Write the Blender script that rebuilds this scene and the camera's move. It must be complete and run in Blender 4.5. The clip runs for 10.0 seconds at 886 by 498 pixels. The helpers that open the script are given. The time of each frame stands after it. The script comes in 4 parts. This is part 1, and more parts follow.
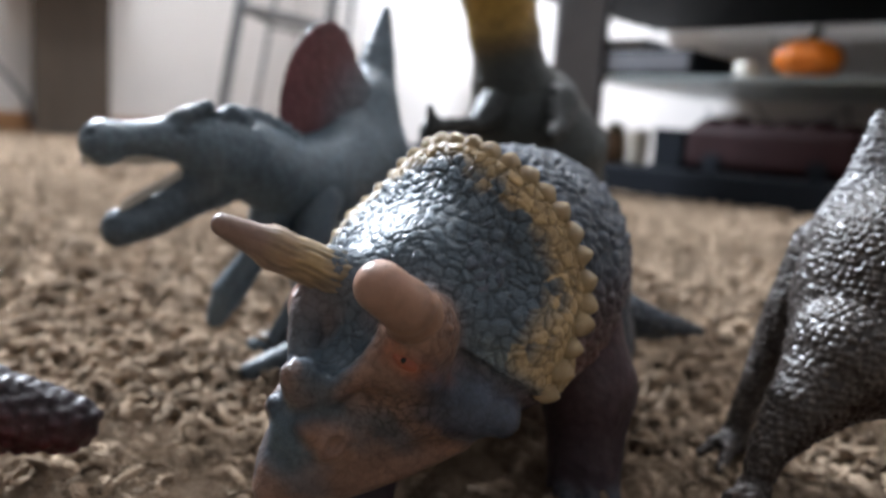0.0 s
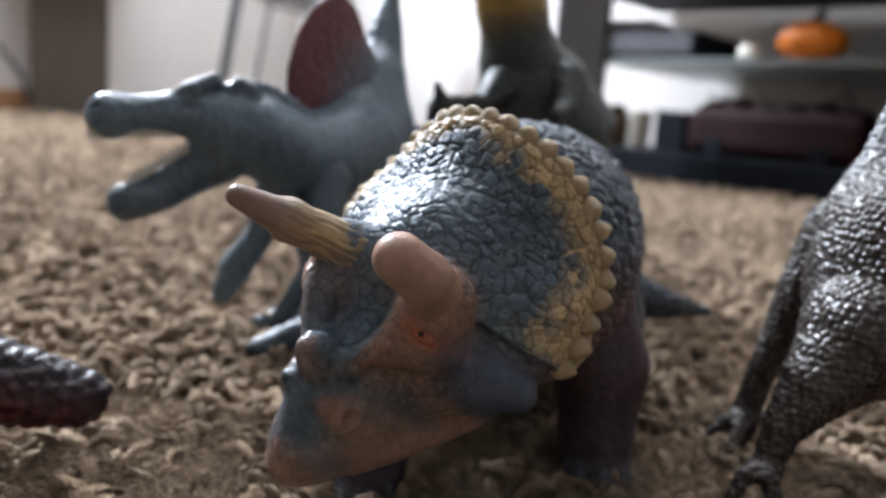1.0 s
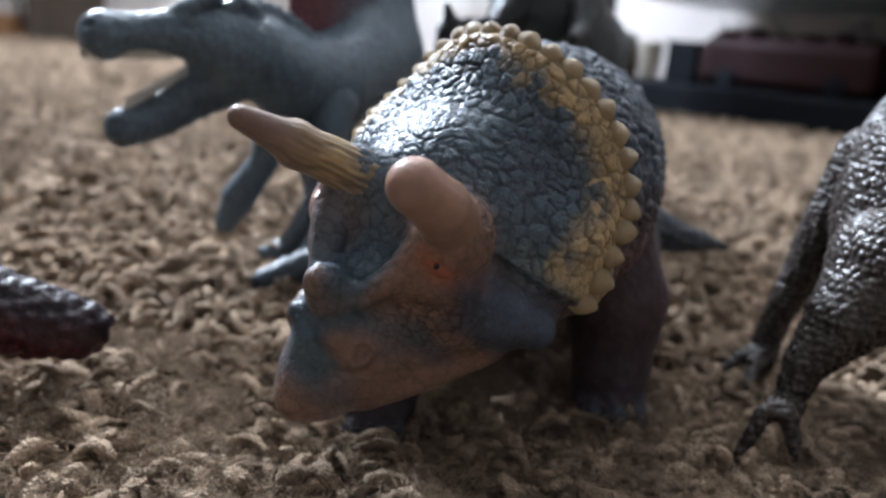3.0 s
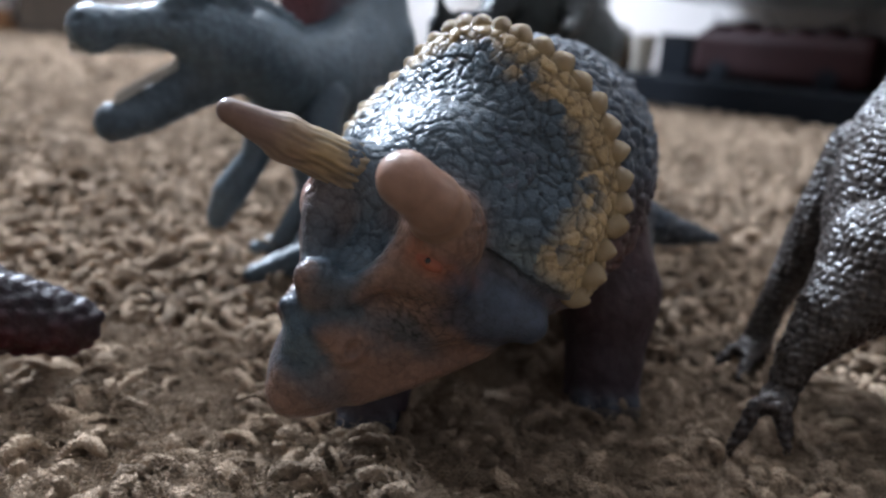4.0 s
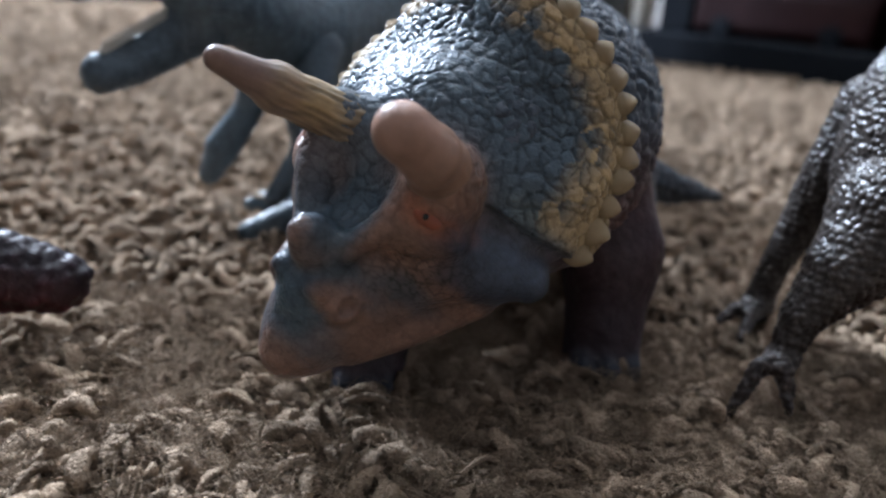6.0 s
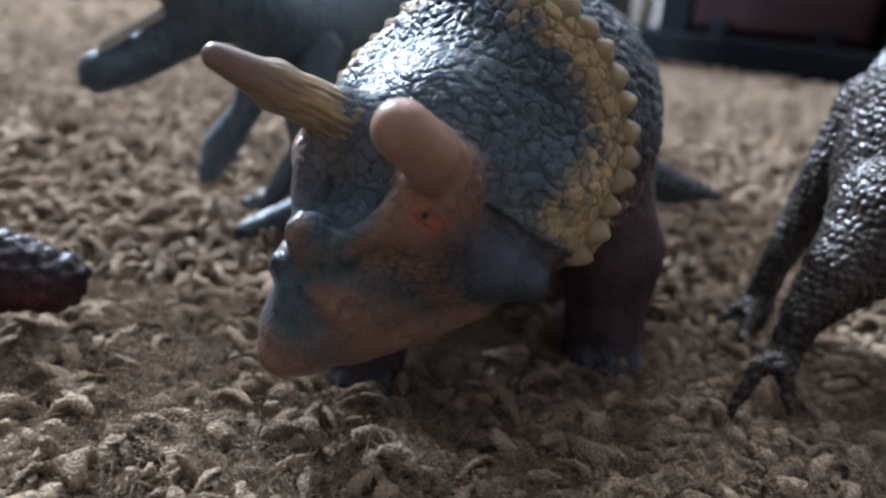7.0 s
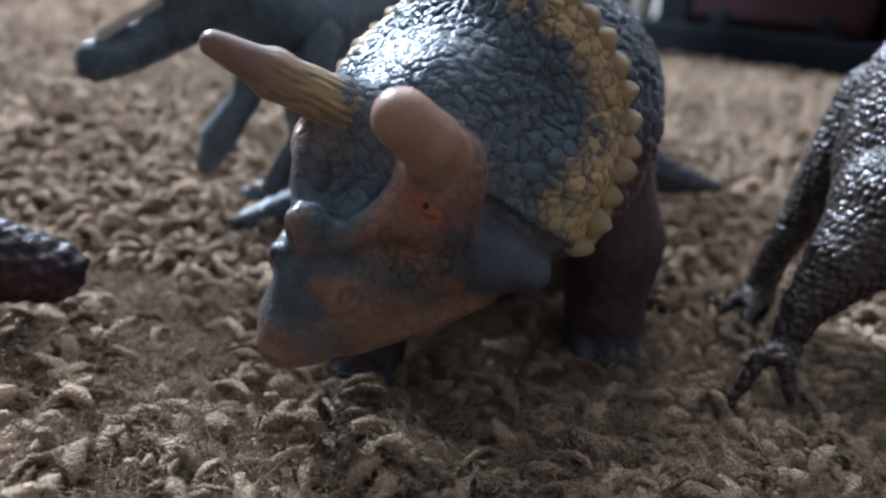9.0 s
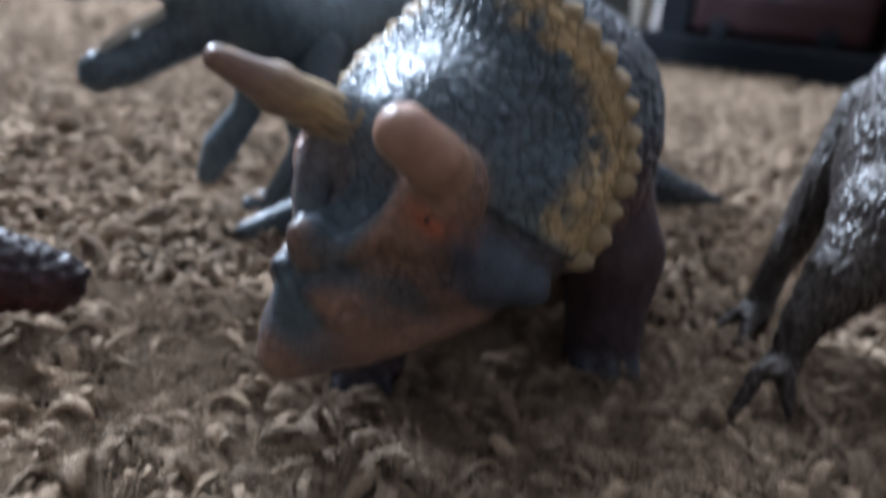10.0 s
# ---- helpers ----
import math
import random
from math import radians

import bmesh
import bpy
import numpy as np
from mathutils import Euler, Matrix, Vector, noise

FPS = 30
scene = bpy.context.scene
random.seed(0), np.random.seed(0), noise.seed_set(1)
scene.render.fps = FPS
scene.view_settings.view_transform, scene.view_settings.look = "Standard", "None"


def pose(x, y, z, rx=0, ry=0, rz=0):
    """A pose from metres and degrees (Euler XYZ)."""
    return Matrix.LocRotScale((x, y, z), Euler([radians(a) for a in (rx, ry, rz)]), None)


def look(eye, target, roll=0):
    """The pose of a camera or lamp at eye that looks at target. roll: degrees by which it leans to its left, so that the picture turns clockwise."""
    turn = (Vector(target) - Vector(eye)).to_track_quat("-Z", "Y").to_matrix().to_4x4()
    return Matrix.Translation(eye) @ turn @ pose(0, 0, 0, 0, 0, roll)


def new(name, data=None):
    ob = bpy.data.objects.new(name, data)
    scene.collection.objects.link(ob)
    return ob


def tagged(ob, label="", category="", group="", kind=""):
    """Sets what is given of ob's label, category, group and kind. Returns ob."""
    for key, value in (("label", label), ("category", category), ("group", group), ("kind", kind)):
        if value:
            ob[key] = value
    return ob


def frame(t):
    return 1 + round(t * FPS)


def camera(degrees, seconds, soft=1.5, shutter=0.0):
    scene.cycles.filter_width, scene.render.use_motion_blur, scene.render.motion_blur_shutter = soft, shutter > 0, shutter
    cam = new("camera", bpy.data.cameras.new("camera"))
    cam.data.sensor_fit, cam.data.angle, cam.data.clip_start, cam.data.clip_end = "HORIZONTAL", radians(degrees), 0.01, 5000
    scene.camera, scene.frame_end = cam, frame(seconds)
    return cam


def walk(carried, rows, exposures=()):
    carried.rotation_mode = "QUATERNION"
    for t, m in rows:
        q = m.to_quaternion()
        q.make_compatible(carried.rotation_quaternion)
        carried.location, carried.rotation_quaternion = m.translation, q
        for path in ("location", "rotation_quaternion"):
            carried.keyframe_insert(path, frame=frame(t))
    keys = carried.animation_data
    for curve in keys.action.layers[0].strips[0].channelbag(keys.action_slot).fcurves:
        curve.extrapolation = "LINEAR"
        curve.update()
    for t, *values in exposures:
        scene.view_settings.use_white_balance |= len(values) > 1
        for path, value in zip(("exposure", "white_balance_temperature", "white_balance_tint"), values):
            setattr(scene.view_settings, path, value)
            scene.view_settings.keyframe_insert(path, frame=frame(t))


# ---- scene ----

# ---------------------------------------------------------------- camera
cam = camera(60.0, 10.0, soft=2.2, shutter=0.9)
cam.data.dof.use_dof = True
cam.data.dof.focus_distance = 0.128
cam.data.dof.aperture_fstop = 13.0
PATH = [
    (0, (0.00744, 0.00189, 0.08372), (0.0124, 1.9783, -0.2223), 4.02),
    (0.5, (0.00478, 0.00278, 0.08177), (0.0141, 1.9745, -0.2533), 4.44),
    (1, (0.00416, 0.00337, 0.08170), (0.0175, 1.9722, -0.2696), 4.50),
    (1.5, (0.00340, 0.00515, 0.08094), (0.0149, 1.9674, -0.3058), 4.59),
    (2, (0.00240, 0.00746, 0.08029), (0.0159, 1.9575, -0.3635), 4.74),
    (2.5, (0.00218, 0.00904, 0.07968), (0.0188, 1.9508, -0.3990), 4.89),
    (3, (0.00211, 0.01077, 0.07923), (0.0218, 1.9416, -0.4420), 4.95),
    (4.5, (0.00278, 0.01191, 0.07882), (0.0463, 1.9355, -0.4669), 4.88),
    (5, (0.00261, 0.01326, 0.07822), (0.0498, 1.9277, -0.4986), 5.04),
    (5.5, (0.00252, 0.01379, 0.07814), (0.0498, 1.9241, -0.5122), 5.05),
    (6, (0.00253, 0.01554, 0.07755), (0.0539, 1.9105, -0.5601), 5.20),
    (7.5, (0.00236, 0.01617, 0.07727), (0.0576, 1.9104, -0.5620), 5.27),
    (8, (0.00231, 0.01621, 0.07721), (0.0580, 1.9088, -0.5669), 5.31),
    (8.5, (0.00221, 0.01681, 0.07695), (0.0614, 1.9052, -0.5792), 5.37),
    (9, (0.00216, 0.01690, 0.07683), (0.0624, 1.9042, -0.5825), 5.37),
    (9.5, (0.00217, 0.01721, 0.07671), (0.0626, 1.9017, -0.5904), 5.37),
    (9.9, (0.00217, 0.01724, 0.07669), (0.0627, 1.9013, -0.5915), 5.37),
    (10, (0.00187, 0.01677, 0.07772), (0.0616, 1.9114, -0.5601), 5.66),
]
EXPOSURES = [(0, 0.76, 6450, 11), (3, 0.67, 6150, 11), (6, 0.61, 5850, 10), (10, 0.58, 5750, 10)]
walk(cam, [(t, look(eye, target, roll)) for t, eye, target, roll in PATH], EXPOSURES)

# ---------------------------------------------------------------- light
WINDOW_WATTS, FILL_WATTS = 215.0, 12.0

world = bpy.data.worlds.new("world")
world.use_nodes = True
scene.world = world
sky = world.node_tree.nodes.new("ShaderNodeTexSky")
sky.sky_type = "NISHITA"
sky.sun_disc = False
sky.sun_elevation, sky.sun_rotation = radians(35), radians(-30)
world.node_tree.links.new(sky.outputs[0], world.node_tree.nodes["Background"].inputs[0])
world.node_tree.nodes["Background"].inputs[1].default_value = 0.1


# ---------------------------------------------------------------- helpers of this place
def part(name, data, material, parent, label=""):
    """Links a bmesh or a mesh as one object under a thing or a part."""
    if isinstance(data, bmesh.types.BMesh):
        mesh = bpy.data.meshes.new(name)
        data.to_mesh(mesh)
        data.free()
    else:
        mesh = data
    if material is not None:
        mesh.materials.clear()
        mesh.materials.append(material)
    ob = new(name, mesh)
    if parent is not None:
        ob.parent = parent
    if label:
        ob["label"] = label
    return ob


def thing(name, label, category, at=(0, 0, 0), rz=0.0, group=""):
    ob = new(name)
    ob.empty_display_size = 0.02
    ob.matrix_basis = pose(*at, 0, 0, rz)
    return tagged(ob, label, category, group)


def rebase(ob, at):
    """Moves a thing's origin to its base, leaving its parts where they are."""
    ob.matrix_basis = pose(*at)
    for child in ob.children:
        child.matrix_parent_inverse = pose(-at[0], -at[1], -at[2])
    return ob


def smooth(ob):
    ob.data.polygons.foreach_set("use_smooth", np.ones(len(ob.data.polygons), bool))
    return ob


def box(bm, centre, size, turn=None, bevel=0.0):
    m = Matrix.Translation(centre) @ (turn or Matrix.Identity(4)) @ Matrix.Diagonal((*size, 1))
    out = bmesh.ops.create_cube(bm, size=1.0, matrix=m)
    if bevel > 0:
        edges = list({e for v in out["verts"] for e in v.link_edges})
        bmesh.ops.bevel(bm, geom=edges, offset=bevel, segments=2, profile=0.5, affect="EDGES")
    return bm


def box_bm(centre, size, bevel=0.0, turn=None):
    return box(bmesh.new(), centre, size, turn, bevel)


def tube(points, radii, sides=10, close=True):
    """A tube through points, with a radius at each."""
    bm = bmesh.new()
    points = [Vector(p) for p in points]
    rings = []
    for i, p in enumerate(points):
        ahead = (points[min(i + 1, len(points) - 1)] - points[max(i - 1, 0)]).normalized()
        side = ahead.cross(Vector((0, 0, 1)))
        side = side.normalized() if side.length > 1e-4 else Vector((1, 0, 0))
        up = side.cross(ahead)
        rings.append([bm.verts.new(p + radii[i] * (math.cos(a) * side + math.sin(a) * up)) for a in np.linspace(0, 2 * math.pi, sides, endpoint=False)])
    for a, b in zip(rings, rings[1:]):
        for i in range(sides):
            bm.faces.new((a[i], a[(i + 1) % sides], b[(i + 1) % sides], b[i]))
    if close:
        bm.faces.new(rings[0][::-1])
        bm.faces.new(rings[-1])
    bmesh.ops.recalc_face_normals(bm, faces=bm.faces)
    return bm


def lathe(profile, sides=24):
    """A turned form from (radius, height) pairs."""
    bm = bmesh.new()
    rings = [[bm.verts.new((r * math.cos(a), r * math.sin(a), z)) for a in np.linspace(0, 2 * math.pi, sides, endpoint=False)] for r, z in profile]
    for a, b in zip(rings, rings[1:]):
        for i in range(sides):
            bm.faces.new((a[i], a[(i + 1) % sides], b[(i + 1) % sides], b[i]))
    bm.faces.new(rings[0][::-1])
    bm.faces.new(rings[-1])
    return bm


# ---------------------------------------------------------------- modelling clay: blended forms, meshed
class Clay:
    """Rounded forms that flow into one another, each with its own paint."""

    def __init__(self, axes=None, origin=(0, 0, 0)):
        self.forms = []
        self.axes = np.eye(3) if axes is None else np.array(axes, float)
        self.origin = np.array(origin, float)

    def place(self, p):
        return self.origin + np.array(p, float) @ self.axes

    def limb(self, points, radii, paint, blend=0.004):
        spots = [self.place(p) for p in points]
        wide = max(radii)

        def far(p):
            best = None
            for a, b, ra, rb in zip(spots, spots[1:], radii, radii[1:]):
                ab = b - a
                t = np.clip((p - a) @ ab / max(ab @ ab, 1e-12), 0, 1)
                d = np.linalg.norm(p - a - t[:, None] * ab, axis=1) - (ra + (rb - ra) * t)
                best = d if best is None else np.minimum(best, d)
            return best

        self.forms.append((far, np.min(spots, axis=0) - wide, np.max(spots, axis=0) + wide, paint, blend, 1))
        return self

    def blob(self, centre, radii, paint, blend=0.004, axes=None, cut=False):
        c, r = self.place(centre), np.array(radii, float)
        turn = (np.eye(3) if axes is None else np.array(axes, float)) @ self.axes

        def far(p):
            q = (p - c) @ turn.T
            k0 = np.linalg.norm(q / r, axis=1)
            k1 = np.linalg.norm(q / r**2, axis=1) + 1e-9
            return k0 * (k0 - 1) / k1

        self.forms.append((far, c - r.max(), c + r.max(), paint, blend, -1 if cut else 1))
        return self

    def shape(self, far_local, lo, hi, paint, blend=0.003):
        corners = np.array([self.place((x, y, z)) for x in (lo[0], hi[0]) for y in (lo[1], hi[1]) for z in (lo[2], hi[2])])
        self.forms.append((lambda p: far_local((p - self.origin) @ self.axes.T), corners.min(0), corners.max(0), paint, blend, 1))
        return self

    def mesh(self, name, step, relief=None, paint_over=None):
        lo = np.min([f[1] for f in self.forms if f[5] > 0], axis=0) - 4 * step
        hi = np.max([f[2] for f in self.forms if f[5] > 0], axis=0) + 4 * step
        n = np.ceil((hi - lo) / step).astype(int) + 1
        field = np.full(n, 0.05, np.float32)
        for far, a, b, _, k, sign in self.forms:
            i = np.clip(((a - lo) / step - 3 - 2 * k / step).astype(int), 0, n - 1)
            j = np.clip(((b - lo) / step + 4 + 2 * k / step).astype(int), 1, n)
            grid = np.stack(np.meshgrid(*[lo[x] + step * np.arange(i[x], j[x]) for x in range(3)], indexing="ij"), -1)
            d = far(grid.reshape(-1, 3)).reshape(grid.shape[:3]).astype(np.float32)
            old = field[i[0] : j[0], i[1] : j[1], i[2] : j[2]]
            if sign > 0:
                h = np.maximum(k - np.abs(old - d), 0) / k
                field[i[0] : j[0], i[1] : j[1], i[2] : j[2]] = np.minimum(old, d) - h * h * k / 4
            else:
                h = np.maximum(k - np.abs(old + d), 0) / k
                field[i[0] : j[0], i[1] : j[1], i[2] : j[2]] = np.maximum(old, -d) + h * h * k / 4
        verts, quads = skin(field, lo, step)
        # paint: the nearest forms share the colour
        weight, colour = np.zeros(len(verts)), np.zeros((len(verts), 3))
        for far, _, _, paint, k, sign in self.forms:
            d = np.abs(far(verts)) if sign < 0 else np.maximum(far(verts), -0.002)
            w = np.exp(-d / max(0.0007, k * 0.3)) * (0.6 if sign < 0 else 1)
            weight += w
            colour += w[:, None] * np.array(paint)
        colour /= weight[:, None] + 1e-12
        mesh = bpy.data.meshes.new(name)
        mesh.from_pydata(verts.tolist(), [], quads.tolist())
        mesh.update()
        if paint_over:
            colour = paint_over(verts, colour)
        if relief:
            normal = np.zeros(len(verts) * 3, np.float32)
            mesh.vertex_normals.foreach_get("vector", normal)
            rise, wash = relief(verts)
            verts = verts + normal.reshape(-1, 3) * rise[:, None]
            colour = colour * wash[:, None]
            mesh.vertices.foreach_set("co", verts.ravel().astype(np.float32))
        layer = mesh.color_attributes.new("paint", "FLOAT_COLOR", "POINT")
        layer.data.foreach_set("color", np.c_[colour, np.ones(len(verts))].ravel().astype(np.float32))
        mesh.polygons.foreach_set("use_smooth", np.ones(len(quads), bool))
        mesh.update()
        return mesh


def skin(field, lo, step):
    """The zero surface of a field on a grid, as quads."""
    s = field < 0
    inside = np.zeros(np.array(field.shape) - 1, np.int8)
    corners = [(x, y, z) for x in (0, 1) for y in (0, 1) for z in (0, 1)]
    cut = lambda c: tuple(slice(c[x], field.shape[x] - 1 + c[x]) for x in range(3))
    for c in corners:
        inside += s[cut(c)]
    cell = np.argwhere((inside > 0) & (inside < 8))
    number = np.full(inside.shape, -1, np.int64)
    number[tuple(cell.T)] = np.arange(len(cell))
    total, count = np.zeros((len(cell), 3)), np.zeros(len(cell))
    for a in corners:
        for x in range(3):
            if a[x]:
                continue
            b = tuple(v + (y == x) for y, v in enumerate(a))
            fa, fb = field[tuple((cell + a).T)], field[tuple((cell + b).T)]
            hit = (fa < 0) != (fb < 0)
            t = np.where(hit, fa / np.where(hit, fa - fb, 1), 0)
            at = np.array(a, float) + t[:, None] * (np.array(b) - a)
            total += at * hit[:, None]
            count += hit
    verts = lo + step * (cell + total / count[:, None])
    quads = []
    for x in range(3):
        y, z = (x + 1) % 3, (x + 2) % 3
        near = [slice(None)] * 3
        near[x] = slice(0, -1)
        ahead = [slice(None)] * 3
        ahead[x] = slice(1, None)
        flip = np.argwhere(s[tuple(near)] != s[tuple(ahead)])
        flip = flip[(flip[:, y] > 0) & (flip[:, z] > 0) & (flip[:, y] < field.shape[y] - 1) & (flip[:, z] < field.shape[z] - 1)]
        outward = s[tuple(flip.T)]
        around = []
        for dy, dz in ((-1, -1), (0, -1), (0, 0), (-1, 0)):
            c = flip.copy()
            c[:, y] += dy
            c[:, z] += dz
            around.append(number[tuple(c.T)])
        around = np.stack(around, 1)
        quads.append(np.where(outward[:, None], around, around[:, ::-1]))
    return verts, np.concatenate(quads)


def cells(p, size, seed=1, jitter=1.0, values=False):
    """Distances to the nearest and second nearest of scattered seeds, in cell sizes."""
    q = p / size
    base = np.floor(q).astype(np.int64)
    first, second, mark = np.full(len(p), 9.0), np.full(len(p), 9.0), np.zeros((len(p), 3))
    for o in np.ndindex(3, 3, 3):
        c = base + np.array(o) - 1
        h = (c[:, 0] * 73856093) ^ (c[:, 1] * 19349663) ^ (c[:, 2] * 83492791) ^ (seed * 2654435761)
        j = np.stack([((h * m) >> 7) % 1024 / 1024.0 for m in (1274126177, 2246822519, 3266489917)], 1)
        d = np.linalg.norm(q - c - 0.5 - jitter * (j - 0.5), axis=1)
        if values:
            mark = np.where((d < first)[:, None], j, mark)
        second = np.minimum(second, np.maximum(first, d))
        first = np.minimum(first, d)
    return (first, second, mark) if values else (first, second)


def scaly(size, rise, dark=0.45, seed=1, mask=None, width=0.3):
    """Relief of raised, uneven scales with darker grooves."""

    def relief(p):
        k = 1.7 / size
        bent = p + 0.22 * size * np.stack([np.sin(k * p[:, 1] + 1.3), np.sin(k * p[:, 2] + 0.4), np.sin(k * p[:, 0] + 2.2)], 1)
        first, second = cells(bent, size, seed)
        groove = np.clip((second - first) / width, 0, 1)
        groove = groove * groove * (3 - 2 * groove)
        small, next_small = cells(bent, size * 0.48, seed + 3)
        fine = np.clip((next_small - small) / 0.3, 0, 1)
        both = 0.7 * groove + 0.3 * fine
        amount = 1.0 if mask is None else mask(p)
        return rise * (both - 0.6) * amount, 1 - dark * (1 - both) * amount

    return relief


def plates(size, rise, dark=0.5, seed=1, mask=None, width=0.14):
    """Relief of flat, unevenly tilted plates split by narrow dark cracks, like dried mud."""

    def relief(p):
        k = 1.3 / size
        bent = p + 0.25 * size * np.stack([np.sin(k * p[:, 1] + 1.3), np.sin(k * p[:, 2] + 0.4), np.sin(k * p[:, 0] + 2.2)], 1)
        first, second, mark = cells(bent, size, seed, 1.0, True)
        q = bent / size
        groove = np.clip((second - first) / width, 0, 1)
        groove = groove * groove * (3 - 2 * groove)
        tilt = ((q - np.floor(q) - 0.5) * (mark - 0.5)).sum(1)
        small, next_small = cells(bent, size * 0.4, seed + 3)
        fine = np.clip((next_small - small) / 0.25, 0, 1)
        amount = 1.0 if mask is None else mask(p)
        up = 0.75 * (groove - 0.7) + 0.16 * (fine - 0.6) + 0.55 * (mark[:, 0] - 0.5) * groove + 0.9 * tilt * groove
        shade = 1 - dark * (0.8 * (1 - groove) + 0.2 * (1 - fine)) * np.minimum(amount + 0.3, 1)
        return rise * up * amount, shade * (0.85 + 0.3 * mark[:, 1])

    return relief


# ---------------------------------------------------------------- materials
def material(name, colour, rough=0.6, spread=0.25, grain=40.0, bump=0.2, depth=0.002, coarse=4.0, metal=0.0, specular=0.5, island=False, attribute="", second=None, stretch=(1, 1, 1), scales=0.0):
    """A surface with variation at two scales and fine relief; grain and coarse are per metre."""
    m = bpy.data.materials.new(name)
    m.use_nodes = True
    t = m.node_tree
    n, link = t.nodes, t.links.new
    shader = n["Principled BSDF"]
    coords = n.new("ShaderNodeTexCoord")
    mapping = n.new("ShaderNodeMapping")
    mapping.inputs["Scale"].default_value = stretch
    link(coords.outputs["Object"], mapping.inputs[0])

    def noise_at(scale, detail=4.0):
        node = n.new("ShaderNodeTexNoise")
        node.inputs["Scale"].default_value, node.inputs["Detail"].default_value = scale, detail
        link(mapping.outputs[0], node.inputs["Vector"])
        return node.outputs["Fac"]

    fine, broad = noise_at(grain), noise_at(coarse, 3.0)

    def maths(kind, a, b):
        node = n.new("ShaderNodeMath")
        node.operation = kind
        for socket, v in zip(node.inputs, (a, b)):
            if isinstance(v, (int, float)):
                socket.default_value = v
            else:
                link(v, socket)
        return node.outputs[0]

    def mix(a, b, fac, kind="MIX"):
        node = n.new("ShaderNodeMix")
        node.data_type, node.blend_type = "RGBA", kind
        for socket, v in ((node.inputs[0], fac), (node.inputs[6], a), (node.inputs[7], b)):
            if isinstance(v, (int, float)):
                socket.default_value = v
            elif isinstance(v, tuple):
                socket.default_value = (*v, 1)
            else:
                link(v, socket)
        return node.outputs[2]

    if attribute:
        node = n.new("ShaderNodeAttribute")
        node.attribute_name = attribute
        base = node.outputs["Color"]
    else:
        base = colour
    both = maths("ADD", maths("MULTIPLY", fine, 0.5), maths("MULTIPLY", broad, 0.5))
    if island:
        geo = n.new("ShaderNodeNewGeometry")
        both = maths("ADD", maths("MULTIPLY", both, 0.6), maths("MULTIPLY", geo.outputs["Random Per Island"], 0.4))
    ramp = n.new("ShaderNodeMapRange")
    link(both, ramp.inputs[0])
    for i, v in ((1, 0.25), (2, 0.75), (3, 1 - spread), (4, 1 + spread)):
        ramp.inputs[i].default_value = v
    grey = n.new("ShaderNodeCombineColor")
    for i in range(3):
        link(ramp.outputs[0], grey.inputs[i])
    if second:
        base = mix(base, second, maths("MULTIPLY", broad, 0.9))
    link(mix(base, grey.outputs[0], 1.0, "MULTIPLY"), shader.inputs["Base Color"])
    shader.inputs["Metallic"].default_value = metal
    shader.inputs["Specular IOR Level"].default_value = specular
    link(maths("ADD", maths("MULTIPLY", maths("SUBTRACT", fine, 0.5), 0.35), rough), shader.inputs["Roughness"])
    node = n.new("ShaderNodeBump")
    node.inputs["Strength"].default_value, node.inputs["Distance"].default_value = bump, depth
    height = fine
    if scales:
        vor = n.new("ShaderNodeTexVoronoi")
        vor.feature = "DISTANCE_TO_EDGE"
        vor.inputs["Scale"].default_value = scales
        link(mapping.outputs[0], vor.inputs["Vector"])
        edge = maths("MINIMUM", maths("MULTIPLY", vor.outputs["Distance"], 3.0), 0.6)
        height = maths("ADD", edge, maths("MULTIPLY", fine, 0.4))
    link(height, node.inputs["Height"])
    link(node.outputs[0], shader.inputs["Normal"])
    return m


VINYL = material("painted_vinyl", (0.2, 0.2, 0.2), specular=0.33, rough=0.36, spread=0.3, grain=1100, bump=0.35, depth=0.0003, coarse=90, attribute="paint", scales=900)
VINYL_STUDDED = material("studded_painted_vinyl", (0.2, 0.2, 0.2), specular=0.32, rough=0.30, spread=0.3, grain=1200, bump=0.15, depth=0.0003, coarse=90, attribute="paint")
VINYL_SMOOTH = material("smooth_painted_vinyl", (0.2, 0.2, 0.2), rough=0.36, spread=0.25, grain=700, bump=0.2, depth=0.0005, coarse=70, attribute="paint", scales=500)
VINYL_MATTE = material("matte_painted_vinyl", (0.2, 0.2, 0.2), rough=0.46, spread=0.3, grain=900, bump=0.3, depth=0.0005, coarse=90, attribute="paint", scales=700, specular=0.4)
HORN = material("horn_vinyl", (0.4, 0.24, 0.13), rough=0.4, spread=0.3, grain=500, bump=0.3, depth=0.0004, coarse=60, attribute="paint")
KNOB = material("knob_vinyl", (0.36, 0.27, 0.155), rough=0.24, spread=0.7, grain=900, bump=0.5, depth=0.0007, coarse=230, scales=420)
EYE = material("orange_eye_paint", (0.24, 0.065, 0.032), rough=0.4, spread=0.2, grain=900, bump=0.1, depth=0.0003, coarse=200)
PUPIL = material("black_pupil_paint", (0.015, 0.012, 0.01), rough=0.2, spread=0.2, grain=900, bump=0.05, depth=0.0003, coarse=200)
YARN = material("beige_yarn", (0.39, 0.288, 0.202), rough=0.95, spread=0.48, grain=1500, bump=1.0, depth=0.0022, coarse=9, specular=0.1, island=True)
BACKING = material("carpet_backing", (0.27, 0.195, 0.135), rough=1.0, spread=0.4, grain=260, bump=1.0, depth=0.006, coarse=7, specular=0.05)
